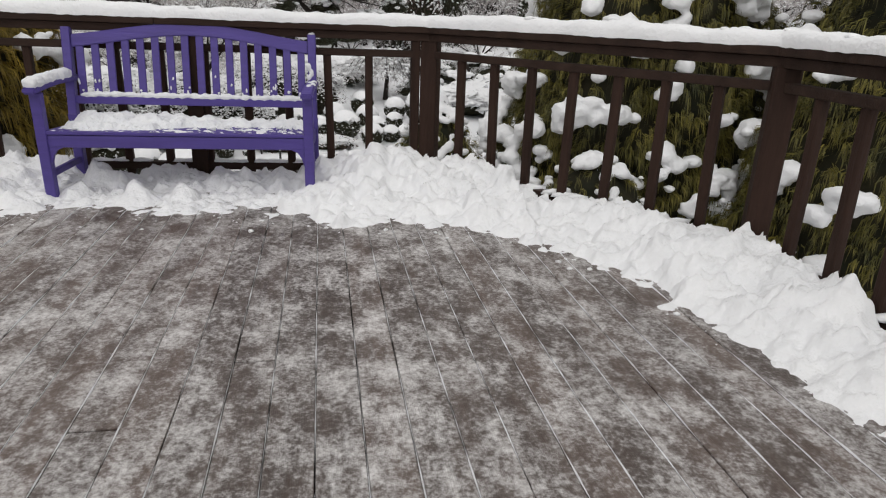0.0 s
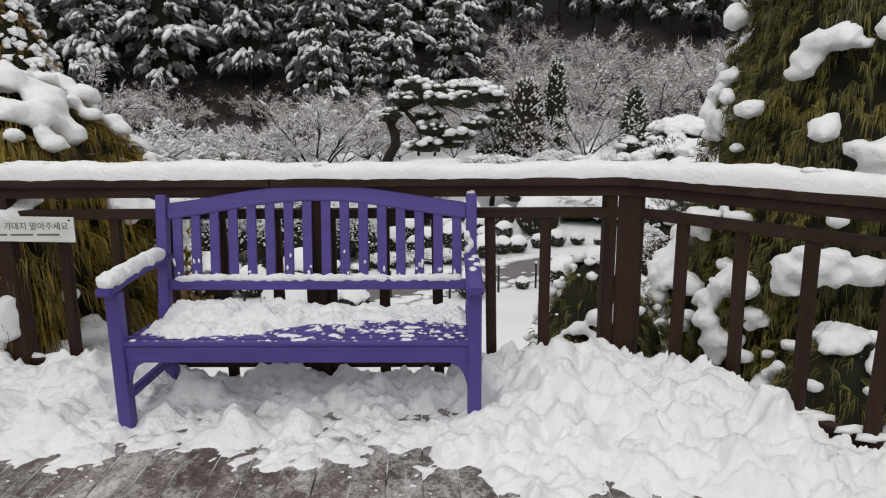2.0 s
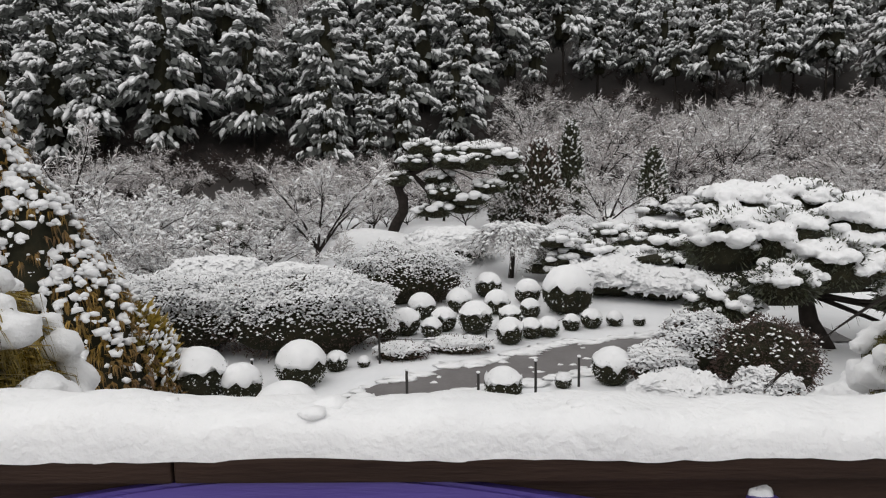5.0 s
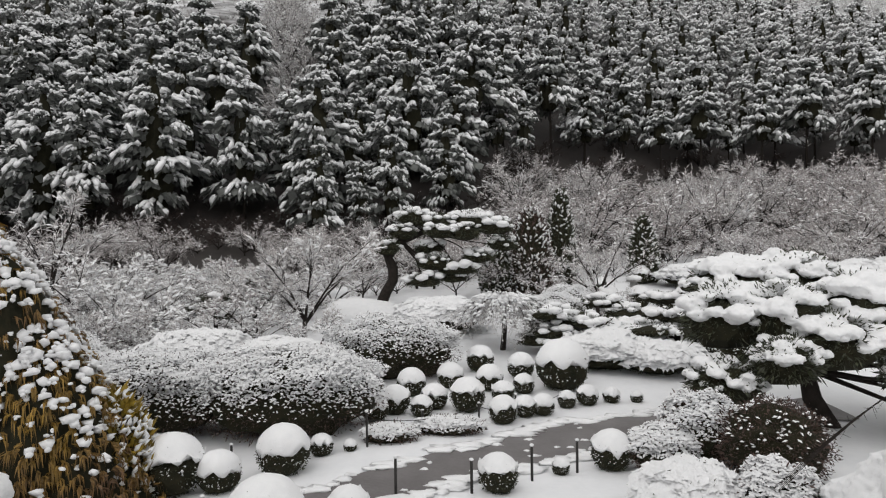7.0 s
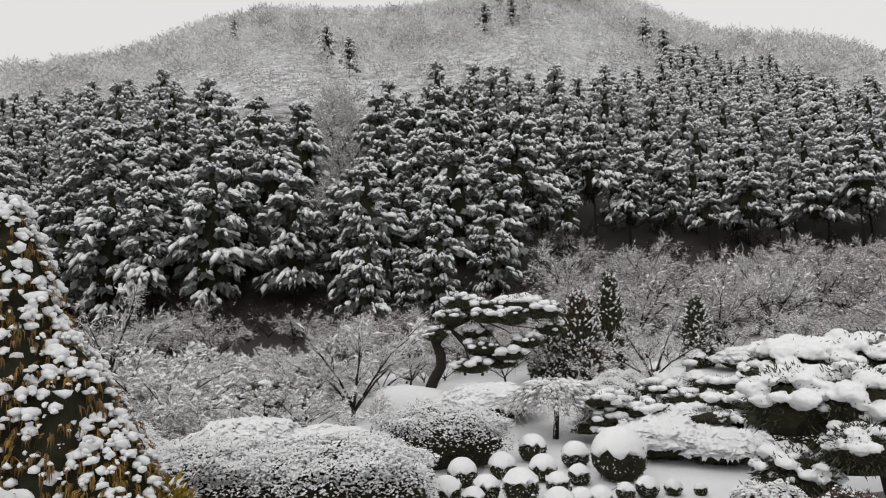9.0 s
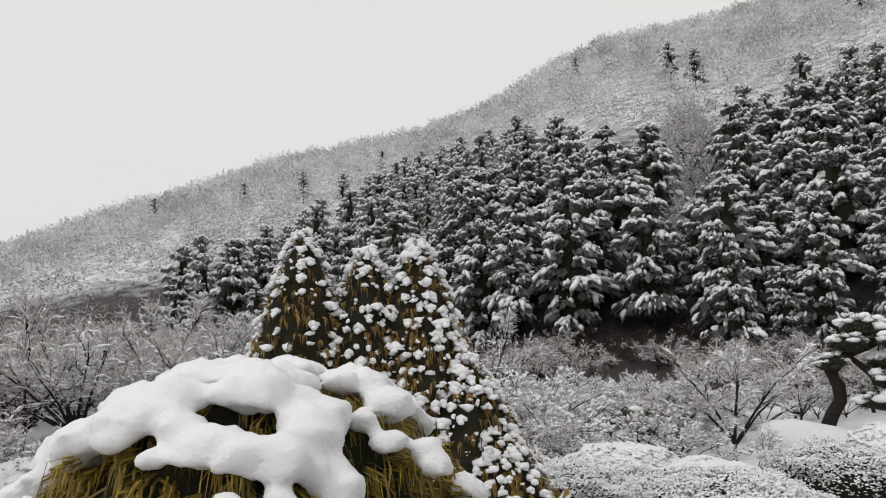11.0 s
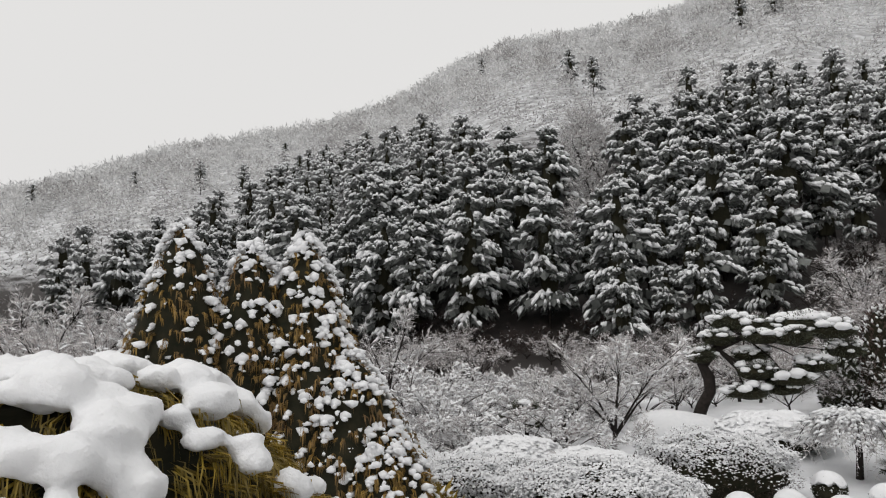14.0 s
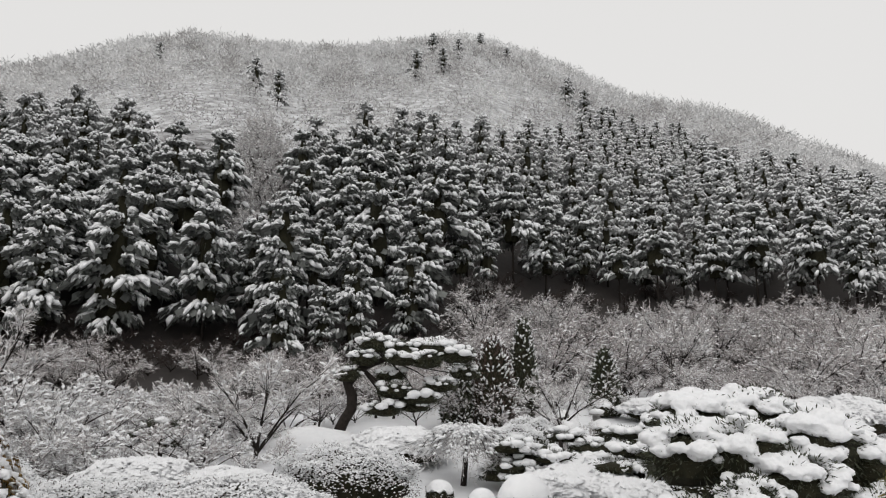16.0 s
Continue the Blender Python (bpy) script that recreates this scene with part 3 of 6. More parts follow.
    V[:, low, 2] = 1.033 - 0.005 * np.abs(np.sin(sarc * 9.7))[:, None] * np.abs(np.sin(sarc * 31))[:, None] - 0.002
    idx = np.arange(len(P) * K).reshape(len(P), K)
    a, b, c, d = idx[:-1, :-1].ravel(), idx[1:, :-1].ravel(), idx[1:, 1:].ravel(), idx[:-1, 1:].ravel()
    s = Soup()
    s.add(V.reshape(-1, 3), np.concatenate([np.stack([a, b, c], 1), np.stack([a, c, d], 1)]))
    for i in range(70):
        k = rng.integers(10, len(P) - 10)
        o = rng.uniform(-0.05, 0.05)
        r = rng.uniform(0.008, 0.022)
        s.blob((P[k, 0] + N[k, 0] * o, P[k, 1] + N[k, 1] * o, 1.033 + hgt[k] * 0.97), (r * 1.6, r * 1.4, r * 0.6), 0, ICO2, 0.3, i)
    tagged(s.part("rail_snow", SNOW, smooth=True), "smooth thick roll of fresh snow along the top rail", "snow")
    s = Soup()
    for (ax, ay), (bx, by) in zip(RAILPTS, RAILPTS[1:]):
        L = math.hypot(bx - ax, by - ay)
        for i in range(int(L / 0.09)):
            t = (i + rng.random()) * 0.09 / L
            if t > 1 or rng.random() < 0.35:
                continue
            s.blob((ax + (bx - ax) * t, ay + (by - ay) * t, 0.112), (0.09, 0.03, 0.022), 0, ICO1, 0.3, i)
    tagged(s.part("bottom_rail_snow", SNOW, smooth=True), "snow lying along the bottom rail of the railing", "snow")


railing()


def bench():
    """Slatted garden bench with an arched back."""
    W, FY, BY = 1.55, 3.96, 4.42
    x0, x1 = -1.815, -0.265
    b = empty("bench", ((x0 + x1) / 2, (FY + BY) / 2, 0), "purple painted wooden slatted garden bench dusted with snow", "bench")
    inv = Matrix.Translation((-(x0 + x1) / 2, -(FY + BY) / 2, 0))
    cx = (x0 + x1) / 2

    def bp(name, size, m, bev=0.007):
        return part(name, bar(size, bev, inv @ m), PAINT, b)

    T = Matrix.Translation
    for x in (x0 + 0.03, x1 - 0.03):
        bp("front_leg", (0.058, 0.058, 0.62), T((x, FY, 0.31)))
        bp("back_leg", (0.058, 0.058, 0.44), T((x, BY, 0.22)))
        bp("back_post", (0.055, 0.052, 0.555), between((x, BY, 0.42), (x, BY + 0.07, 0.945)) @ Matrix.Rotation(math.pi / 2, 4, "Y") @ T((0, 0, 0)))
        bp("side_rail", (BY - FY, 0.034, 0.075), between((x, FY, 0.352), (x, BY, 0.335)))
        bp("stretcher", (BY - FY, 0.03, 0.04), between((x, FY, 0.15), (x, BY, 0.15)))
        arm = bar((BY - FY + 0.17, 0.07, 0.036), 0, None)
        bmesh.ops.subdivide_edges(arm, edges=[e for e in arm.edges if abs(e.verts[0].co.x - e.verts[1].co.x) > 0.1], cuts=8)
        for v in arm.verts:
            t = v.co.x / 0.63 + 0.5
            v.co.z += 0.012 * math.sin(t * math.pi * 1.2)
        bmesh.ops.bevel(arm, geom=[e for e in arm.edges if e.calc_face_angle(0) > 0.8], offset=0.009, segments=2, affect="EDGES")
        bmesh.ops.transform(arm, matrix=inv @ between((x, FY - 0.07, 0.635), (x, BY + 0.07, 0.66)), verts=arm.verts)
        part("armrest", arm, PAINT, b)
    bp("front_rail", (W - 0.09, 0.032, 0.072), T((cx, FY, 0.35)))
    bp("back_rail", (W - 0.09, 0.032, 0.07), T((cx, BY, 0.33)))
    for sx, x in ((1, x0 + 0.06), (-1, x1 - 0.06)):
        br = bmesh.new()
        ring = [(0, 0), (0.075, 0), (0.035, -0.02), (0.015, -0.05), (0, -0.1)]
        f0 = [br.verts.new((sx * u, -0.014, w)) for u, w in ring]
        q = br.faces.new(f0 if sx < 0 else f0[::-1])
        e = bmesh.ops.extrude_face_region(br, geom=[q])
        bmesh.ops.translate(br, vec=(0, 0.028, 0), verts=[g_ for g_ in e["geom"] if isinstance(g_, bmesh.types.BMVert)])
        bmesh.ops.recalc_face_normals(br, faces=br.faces)
        bmesh.ops.transform(br, matrix=inv @ T((x, FY, 0.316)), verts=br.verts)
        part("bracket", br, PAINT, b)
    for i in range(8):
        t = i / 7
        y = FY - 0.005 + (BY - FY - 0.02) * t
        z = 0.399 - 0.024 * t
        bp("seat_slat", (W - 0.075, 0.037, 0.02), T((cx, y, z)), 0.004)
    yb = lambda z: BY + 0.07 * (z - 0.42) / 0.525
    arch = lambda x: 0.88 + 0.088 * (0.45 * (1 + math.cos(math.pi * min(1, abs(x - cx) / 0.74))) / 2 + 0.55 * math.cos(math.pi / 2 * min(1, abs(x - cx) / 0.74)))
    lower = 0.525
    bp("lower_back_rail", (W - 0.1, 0.03, 0.05), T((cx, yb(lower), lower)))
    tr = bmesh.new()
    n = 40
    rows = []
    for i in range(n + 1):
        x = x0 + 0.055 + (W - 0.11) * i / n
        z = arch(x)
        bot, top = z - 0.042, z + 0.034
        rows.append([tr.verts.new((x, yb(zz) + dy, zz)) for zz, dy in ((bot, -0.015), (bot, 0.015), (top, 0.015), (top, -0.015))])
    for r0, r1 in zip(rows, rows[1:]):
        for k in range(4):
            tr.faces.new((r0[k], r0[(k + 1) % 4], r1[(k + 1) % 4], r1[k]))
    tr.faces.new(rows[0][::-1])
    tr.faces.new(rows[-1])
    bmesh.ops.recalc_face_normals(tr, faces=tr.faces)
    bmesh.ops.bevel(tr, geom=[e for e in tr.edges if e.calc_face_angle(0) > 0.8], offset=0.006, segments=2, affect="EDGES")
    bmesh.ops.transform(tr, matrix=inv, verts=tr.verts)
    part("arched_top_rail", tr, PAINT, b, smooth=False)
    ns = 16
    for i in range(ns):
        x = x0 + 0.055 + (W - 0.11) * (i + 0.5) / ns
        zt, zb = arch(x) - 0.03, lower + 0.015
        bp("back_slat", (zt - zb, 0.016, 0.046), between((x, yb(zb), zb), (x, yb(zt), zt)) @ Matrix.Rotation(math.pi / 2, 4, "X"), 0.004)

    # snow on seat, arms, rail and post tops
    def snow(name, parent_spots, label, vox=0.0095):
        s = Soup()
        for i, (c, r) in enumerate(parent_spots):
            s.blob(c, r, 0, ICO2, 0.3, i)
        ob = s.part(name, SNOWFINE, smooth=True)
        melt(ob, vox, 1, 0.02 if vox > 0.009 else 0.008)
        return tagged(ob, label, "snow")

    h = 0.006
    X, Y = np.meshgrid(np.arange(x0 + 0.075, x1 - 0.055, h), np.arange(FY - 0.015, BY + 0.012, h))
    t, w = (X - x0) / W, (Y - FY) / (BY - FY)
    nz = fbm(X, Y, 0.11, 3.0, 4)
    fine = fbm(X, Y, 0.03, 9.0, 3)
    d = w - np.interp(t, [0, 0.15, 0.36, 0.46, 0.6, 0.8, 1], [0.16, 0.1, 0.14, 0.36, 0.55, 0.62, 0.5]) + 0.22 * nz
    deep = (0.042 * smooth01(d / 0.22) + 0.028 * smooth01((d - 0.25) / 0.3)) * (1 - 0.5 * t) * (1 + 0.55 * nz) + 0.009 * fine - 0.004
    drift = 0.008 * smooth01((nz - 0.2 + 0.3 * fine) * 4) * smooth01(np.sin(2 * np.pi * (w * 7 + 0.25)) * 2) * (d < 0.1) + 0.004 * fine * (d < 0.1)
    Z = np.maximum(deep, drift - 0.003) * np.minimum(1, np.minimum(X - X.min(), X.max() - X) / 0.03)
    keep = Z > 0.0005
    idx = np.arange(X.size).reshape(X.shape)
    q = np.stack([idx[:-1, :-1], idx[:-1, 1:], idx[1:, 1:], idx[1:, :-1]], -1)[keep[:-1, :-1] | keep[:-1, 1:] | keep[1:, 1:] | keep[1:, :-1]]
    used, inv_ = np.unique(q, return_inverse=True)
    inv_ = inv_.reshape(-1, 4)
    soft = Soup()
    soft.add(np.stack([X, Y, 0.4095 - 0.024 * w + np.maximum(Z, -0.006)], -1).reshape(-1, 3)[used], np.concatenate([inv_[:, [0, 1, 2]], inv_[:, [0, 2, 3]]]))
    for i in range(70):
        bx = rng.uniform(x0 + 0.1, x1 - 0.1)
        by = rng.uniform(FY + 0.02, BY - 0.05)
        r = 0.004 + 0.016 * rng.random() ** 3
        soft.blob((bx, by, 0.411 - 0.024 * (by - FY) / (BY - FY) + r * 0.4), (r * 1.3, r, r * 0.8), 0, ICO1, 0.4, i)
    tagged(soft.part("seat_snow", SNOWFINE, smooth=True), "uneven soft layer of snow lying on the bench seat", "snow", kind="stuff")
    spots = [((x0 + 0.03 + rng.normal(0, 0.006), FY - 0.05 + 0.47 * i / 40, 0.672 + 0.018 * i / 40), (0.038, 0.03, 0.034 + 0.006 * rng.random())) for i in range(41)]
    snow("armrest_snow", spots, "thick snow along the bench armrest", 0.009)
    spots = [((x0 + 0.1 + (W - 0.2) * rng.random(), yb(0.55) - 0.006, 0.553 + 0.01 * rng.random()), (0.03, 0.017, rng.uniform(0.01, 0.022))) for i in range(110)]
    snow("back_rail_snow", spots, "broken line of snow on the lower back rail", 0.008)
    spots = [((x1 - 0.03, BY + 0.085 - 0.016 * k, 0.955 - 0.13 * k), (0.024, 0.022, 0.02 + 0.01 * (k % 2))) for k in range(1)]
    spots += [((x1 - 0.035 + rng.uniform(-.02, .02), BY + 0.02 + rng.uniform(-.01, .015), z), (0.016, 0.02, 0.03)) for z in (0.72, 0.76, 0.69)]
    spots += [((x1 - 0.03 + rng.uniform(-.02, .02), y, 0.672), (0.02, 0.03, 0.012)) for y in (4.12, 4.2, 4.3, 4.36)]
    snow("post_snow", spots, "small dabs of snow stuck on the bench post", 0.007)
    s = Soup()
    for i in range(34):
        k = rng.integers(0, ns)
        x = x0 + 0.055 + (W - 0.11) * (k + 0.5) / ns + rng.uniform(-.018, .018)
        z = 0.555 + abs(rng.normal(0, 0.05))
        s.blob((x, yb(z) - 0.012, z), (0.007, 0.004, 0.014 * rng.uniform(0.5, 1.3)), 0, ICO1, 0.6, i)
    tagged(s.part("slat_snow", SNOWFINE, smooth=True), "flecks of snow stuck to the back slats", "snow")


bench()


def sign():
    """Small white notice on the middle rail; its writing is past reading and shown as bars."""
    b = empty("notice_sign", (-2.48, 4.49, 0.73), "small white notice plate with dark lettering on the railing", "sign")
    part("plate", bar((0.5, 0.008, 0.125), 0.002, Matrix.Translation((0, 0, 0.0625)) @ Matrix.Rotation(0.02, 4, "Y")), WHITE, b)
    words = bpy.data.curves.new("lettering", "FONT")
    words.body, words.size, words.align_x, words.extrude = "\uc11c\uac70\ub098 \uae30\ub300\uc9c0 \ub9d0\uc544\uc8fc\uc138\uc694", 0.042, "CENTER", 0.0006
    words.materials.append(INK)
    letters = new("lettering", words)
    letters.parent = b
    letters.matrix_local = Matrix.Translation((0, -0.0052, 0.062)) @ Matrix.Rotation(math.pi / 2, 4, "X")
    for k in range(3):
        part("letter_line", bar((0.11, 0.003, 0.008), 0, Matrix.Translation((-0.14 + 0.13 * k, -0.005, 0.035))), INK, b)
    for sx in (-0.23, 0.23):
        part("screw", bar((0.01, 0.004, 0.01), 0.002, Matrix.Translation((sx, -0.006, 0.105))), STEEL, b)


sign()


# ---- plants ----
def sphere_points(n, up=-1.0):
    z = rng.uniform(up, 1, n)
    a = rng.uniform(0, 2 * np.pi, n)
    r = np.sqrt(1 - z * z)
    return np.stack([r * np.cos(a), r * np.sin(a), z], 1)


def axes(d, width, height):
    """Half-axes for stretched(): d (n,3) along, then across, then upward."""
    u = unit(d)
    s = unit(np.cross(u, np.array([0.0, 0, 1]) + 1e-3))
    t = np.cross(s, u)
    return np.stack([d, s * np.reshape(width, (-1, 1)), t * np.reshape(height, (-1, 1))], 1)


FINGER = (np.array([(-1, 0, -0.1), (-0.35, 0.7, -0.1), (-0.35, 0, 0.75), (-0.35, -0.7, -0.1), (-0.3, 0, -0.35), (0.45, 0.8, -0.3), (0.4, 0, 0.7), (0.45, -0.8, -0.3), (0.45, 0, -0.5), (1, 0, -0.55)], float),
          np.array([(0, 2, 1), (0, 3, 2), (0, 4, 3), (0, 1, 4), (1, 2, 6), (1, 6, 5), (2, 3, 7), (2, 7, 6), (3, 4, 8), (3, 8, 7), (4, 1, 5), (4, 5, 8), (5, 6, 9), (6, 7, 9), (7, 8, 9), (8, 5, 9)]))


def conifer(h, radius, boughs, each, bare, seed, snowy=0.9, fat=1.0, needles=None):
    """One snow-laden conifer: returns meshes of trunk, crown and snow, standing at the origin.
    Every bough is a drooping fan of fingers, dark below and snowy above."""
    g = np.random.default_rng(seed)
    tr, fo, sn = Soup(), Soup(), Soup()
    zz = np.linspace(0, h, 6)
    tr.tube(np.stack([0.012 * h * np.sin(zz / h * 3 + seed), 0 * zz, zz - 0.4], 1), 0.013 * h * (1 - zz / h * 0.9), 5)
    lev = np.sort(g.random(boughs)) ** 0.9
    ba = np.arange(boughs) * 2.399 + g.uniform(-0.5, 0.5, boughs)
    shape = np.where(lev < 0.15, 0.7 + lev * 2.0, 1.0) * np.clip(1 - lev, 0, 1) ** 0.62
    bl = radius * (shape * g.uniform(0.4, 1.3, boughs) + 0.12)
    z0 = h * (bare + (0.96 - bare) * lev)
    s1 = 0.12 + 0.5 * lev
    dr = 0.5 - 0.2 * lev
    load = np.clip(g.normal(1.15, 0.45, boughs), 0.15, 1.6) * snowy
    # dark heart of the crown, shade between the boughs given as a solid core
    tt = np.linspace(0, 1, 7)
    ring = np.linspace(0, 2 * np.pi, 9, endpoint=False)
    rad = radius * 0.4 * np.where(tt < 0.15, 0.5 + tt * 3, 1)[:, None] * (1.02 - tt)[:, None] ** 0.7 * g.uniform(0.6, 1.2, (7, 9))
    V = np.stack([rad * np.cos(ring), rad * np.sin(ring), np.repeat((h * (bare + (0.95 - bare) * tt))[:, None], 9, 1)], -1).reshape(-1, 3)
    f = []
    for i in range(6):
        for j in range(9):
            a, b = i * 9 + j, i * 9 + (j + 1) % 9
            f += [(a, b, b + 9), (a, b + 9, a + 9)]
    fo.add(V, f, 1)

    def along(i, u, off):
        a = ba[i] + off
        return np.stack([bl[i] * u * np.cos(a), bl[i] * u * np.sin(a), z0[i] + bl[i] * (s1[i] * u - dr[i] * u * u)], 1), a

    # inner twigs hanging under the boughs
    n = boughs * each
    i = np.repeat(np.arange(boughs), each)
    u = g.uniform(0.15, 0.8, n)
    c, a = along(i, u, g.normal(0, 0.3, n))
    d = np.stack([np.cos(a) * 0.5, np.sin(a) * 0.5, -0.7 - 0.4 * g.random(n)], 1) * (0.3 + 0.16 * bl[i])[:, None]
    fo.blades(c, d, unit(np.cross(d, g.normal(0, 1, d.shape))) * (0.2 + 0.06 * bl[i])[:, None])
    # the fans of fingers
    u = g.uniform(0.45, 1.0, n)
    off = g.normal(0, 0.3, n) * (1.25 - 0.6 * u)
    c, a = along(i, u, off)
    c = c + g.normal(0, 0.13, (n, 3))
    a = a + off * 1.3 + g.normal(0, 0.4, n)
    slope = s1[i] - 2 * dr[i] * u - 0.15 + g.normal(0, 0.3, n)
    L = (0.16 + 0.085 * bl[i]) * g.uniform(0.5, 1.5, n)
    d = unit(np.stack([np.cos(a), np.sin(a), slope], 1)) * L[:, None]
    side = unit(np.cross(d, [0, 0, 1.0])) * (L * 0.4)[:, None]
    fo.blades(c - d * 0.9 - [0, 0, 0.17], d * 2.2, side, 0, 0.16)
    hang = side * 0.6
    hang[:, 2] -= L * 0.5
    fo.blades(c - d * 0.8 - [0, 0, 0.2], d * 1.9, hang, 0, 0.22)
    k = g.random(n) < load[i] * np.clip(0.35 + 0.75 * u, 0, 1)
    m = int(k.sum())
    sn.stretched(FINGER, c[k] + d[k] * 0.15 + [0, 0, 0.06], axes(d[k] * g.uniform(0.7, 1.3, m)[:, None], fat * L[k] * g.uniform(0.25, 0.6, m), fat * L[k] * g.uniform(0.36, 0.7, m)))
    return tr.mesh("trunk", [BARK], True), fo.mesh("crown", [needles or FIR, DARKIN]), sn.mesh("snow", [SNOW], True)


def stand(name, at, meshes, label, category, group="", scale=1.0, turn=0.0, parts=("trunk", "crown", "snow")):
    ob = empty(name, at, label, category, group)
    ob.rotation_euler, ob.scale = (0, 0, turn), (scale,) * 3
    for nm, me in zip(parts, meshes):
        q = new(nm, me)
        q.parent = ob
        if nm not in ("trunk", "snow_cap"):
            tagged(q, kind="stuff")
    return ob


def forest():
    kinds = [conifer(12.5, 3.3, 40, 18, 0.14, 1), conifer(13.5, 3.1, 42, 18, 0.22, 2), conifer(11.5, 3.4, 37, 18, 0.1, 3), conifer(13.5, 3.3, 34, 18, 0.38, 4), conifer(12, 3.0, 36, 18, 0.2, 5)]
    # far kinds: paler needles and fuller snow stand in for haze
    far = [conifer(11.5, 3.0, 34, 9, 0.2, 11, 1.1, 1.2, FIRHAZE), conifer(12.5, 2.9, 34, 9, 0.25, 12, 1.1, 1.2, FIRHAZE)]
    g = np.random.default_rng(5)
    top_az = [-60, -52, -46, -41, -36, -31, -23, -14.5, -13, -11.5, -7, 0, 10, 19, 25, 34, 42]
    top_tan = [0.12, 0.18, 0.23, 0.28, 0.33, 0.35, 0.345, 0.31, 0.20, 0.31, 0.375, 0.40, 0.375, 0.40, 0.35, 0.275, 0.23]
    spots = []
    tries = 0
    while len(spots) < 460 and tries < 60000:
        tries += 1
        a = g.uniform(-57, 41)
        fr = float(np.interp(a, FOOT_AZ, FOOT_R))
        r = fr + (g.random() ** 1.35) * 140
        if -16.2 < a < -9.6 and r > 62 and abs(a + 13) < 1.1 + 130 / r:
            continue
        x, y = CX + r * math.sin(radians(a)), CY + r * math.cos(radians(a))
        z = float(land(x, y))
        if (z + 9.0 - EYEZ) / r > float(np.interp(a, top_az, top_tan)):
            continue
        gap = 3.7 + 0.012 * (r - 55)
        if any((x - p[0]) ** 2 + (y - p[1]) ** 2 < gap * gap for p in spots):
            continue
        spots.append((x, y, z, r))
    spots.sort(key=lambda p: p[3])
    rest = Soup()
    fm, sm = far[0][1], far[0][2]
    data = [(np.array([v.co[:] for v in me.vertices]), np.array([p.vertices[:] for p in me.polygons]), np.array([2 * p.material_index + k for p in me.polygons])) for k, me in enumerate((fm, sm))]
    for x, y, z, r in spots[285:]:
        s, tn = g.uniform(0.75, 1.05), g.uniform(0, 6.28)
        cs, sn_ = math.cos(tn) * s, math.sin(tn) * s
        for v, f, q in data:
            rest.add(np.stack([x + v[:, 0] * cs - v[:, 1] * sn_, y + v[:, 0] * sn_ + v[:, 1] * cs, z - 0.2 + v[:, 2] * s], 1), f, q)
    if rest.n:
        tagged(rest.part("upper_conifer_wood", [FIRHAZE, SNOW, DARKIN]), "dense snow-laden conifer wood higher up the hill", "woods", kind="stuff")
    for i, (x, y, z, r) in enumerate(spots[:285]):
        east = azimuth(x, y)[0] > 4
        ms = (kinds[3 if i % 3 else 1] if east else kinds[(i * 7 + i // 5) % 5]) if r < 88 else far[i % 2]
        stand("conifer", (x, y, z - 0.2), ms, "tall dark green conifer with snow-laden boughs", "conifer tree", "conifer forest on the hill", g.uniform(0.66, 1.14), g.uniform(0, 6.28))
    # the two smaller firs at the wood's edge
    for a, r, s in ((-10.8, 49, 0.62), (-7.2, 51, 0.5), (-4.5, 52, 0.66)):
        x, y = CX + r * math.sin(radians(a)), CY + r * math.cos(radians(a))
        stand("conifer", (x, y, float(land(x, y)) - 0.1), kinds[0], "smaller dark conifer heavy with snow at the wood's edge", "conifer tree", "conifer forest on the hill", s, a)
    # scattered pines on the upper hill
    for a, r, s in ((-59, 250, 1.0), (-47, 200, 0.9), (-43.5, 170, 0.9), (-52, 230, 0.8), (2, 290, 1.3), (4.5, 270, 1.1), (6.5, 320, 1.2), (9, 300, 1.0), (14.5, 230, 1.3), (16, 220, 1.2), (-14, 190, 1.1),
                    (-12, 170, 1.0), (-22, 260, 0.9), (-40, 230, 0.8), (0.5, 220, 1.2), (3, 230, 1.1), (17.5, 200, 1.1)):
        x, y = CX + r * math.sin(radians(a)), CY + r * math.cos(radians(a))
        stand("conifer", (x, y, float(land(x, y)) - 0.3), far[int(r) % 2], "lone snowy conifer among bare trees on the hill", "conifer tree", "scattered hill conifers", s, a)


forest()


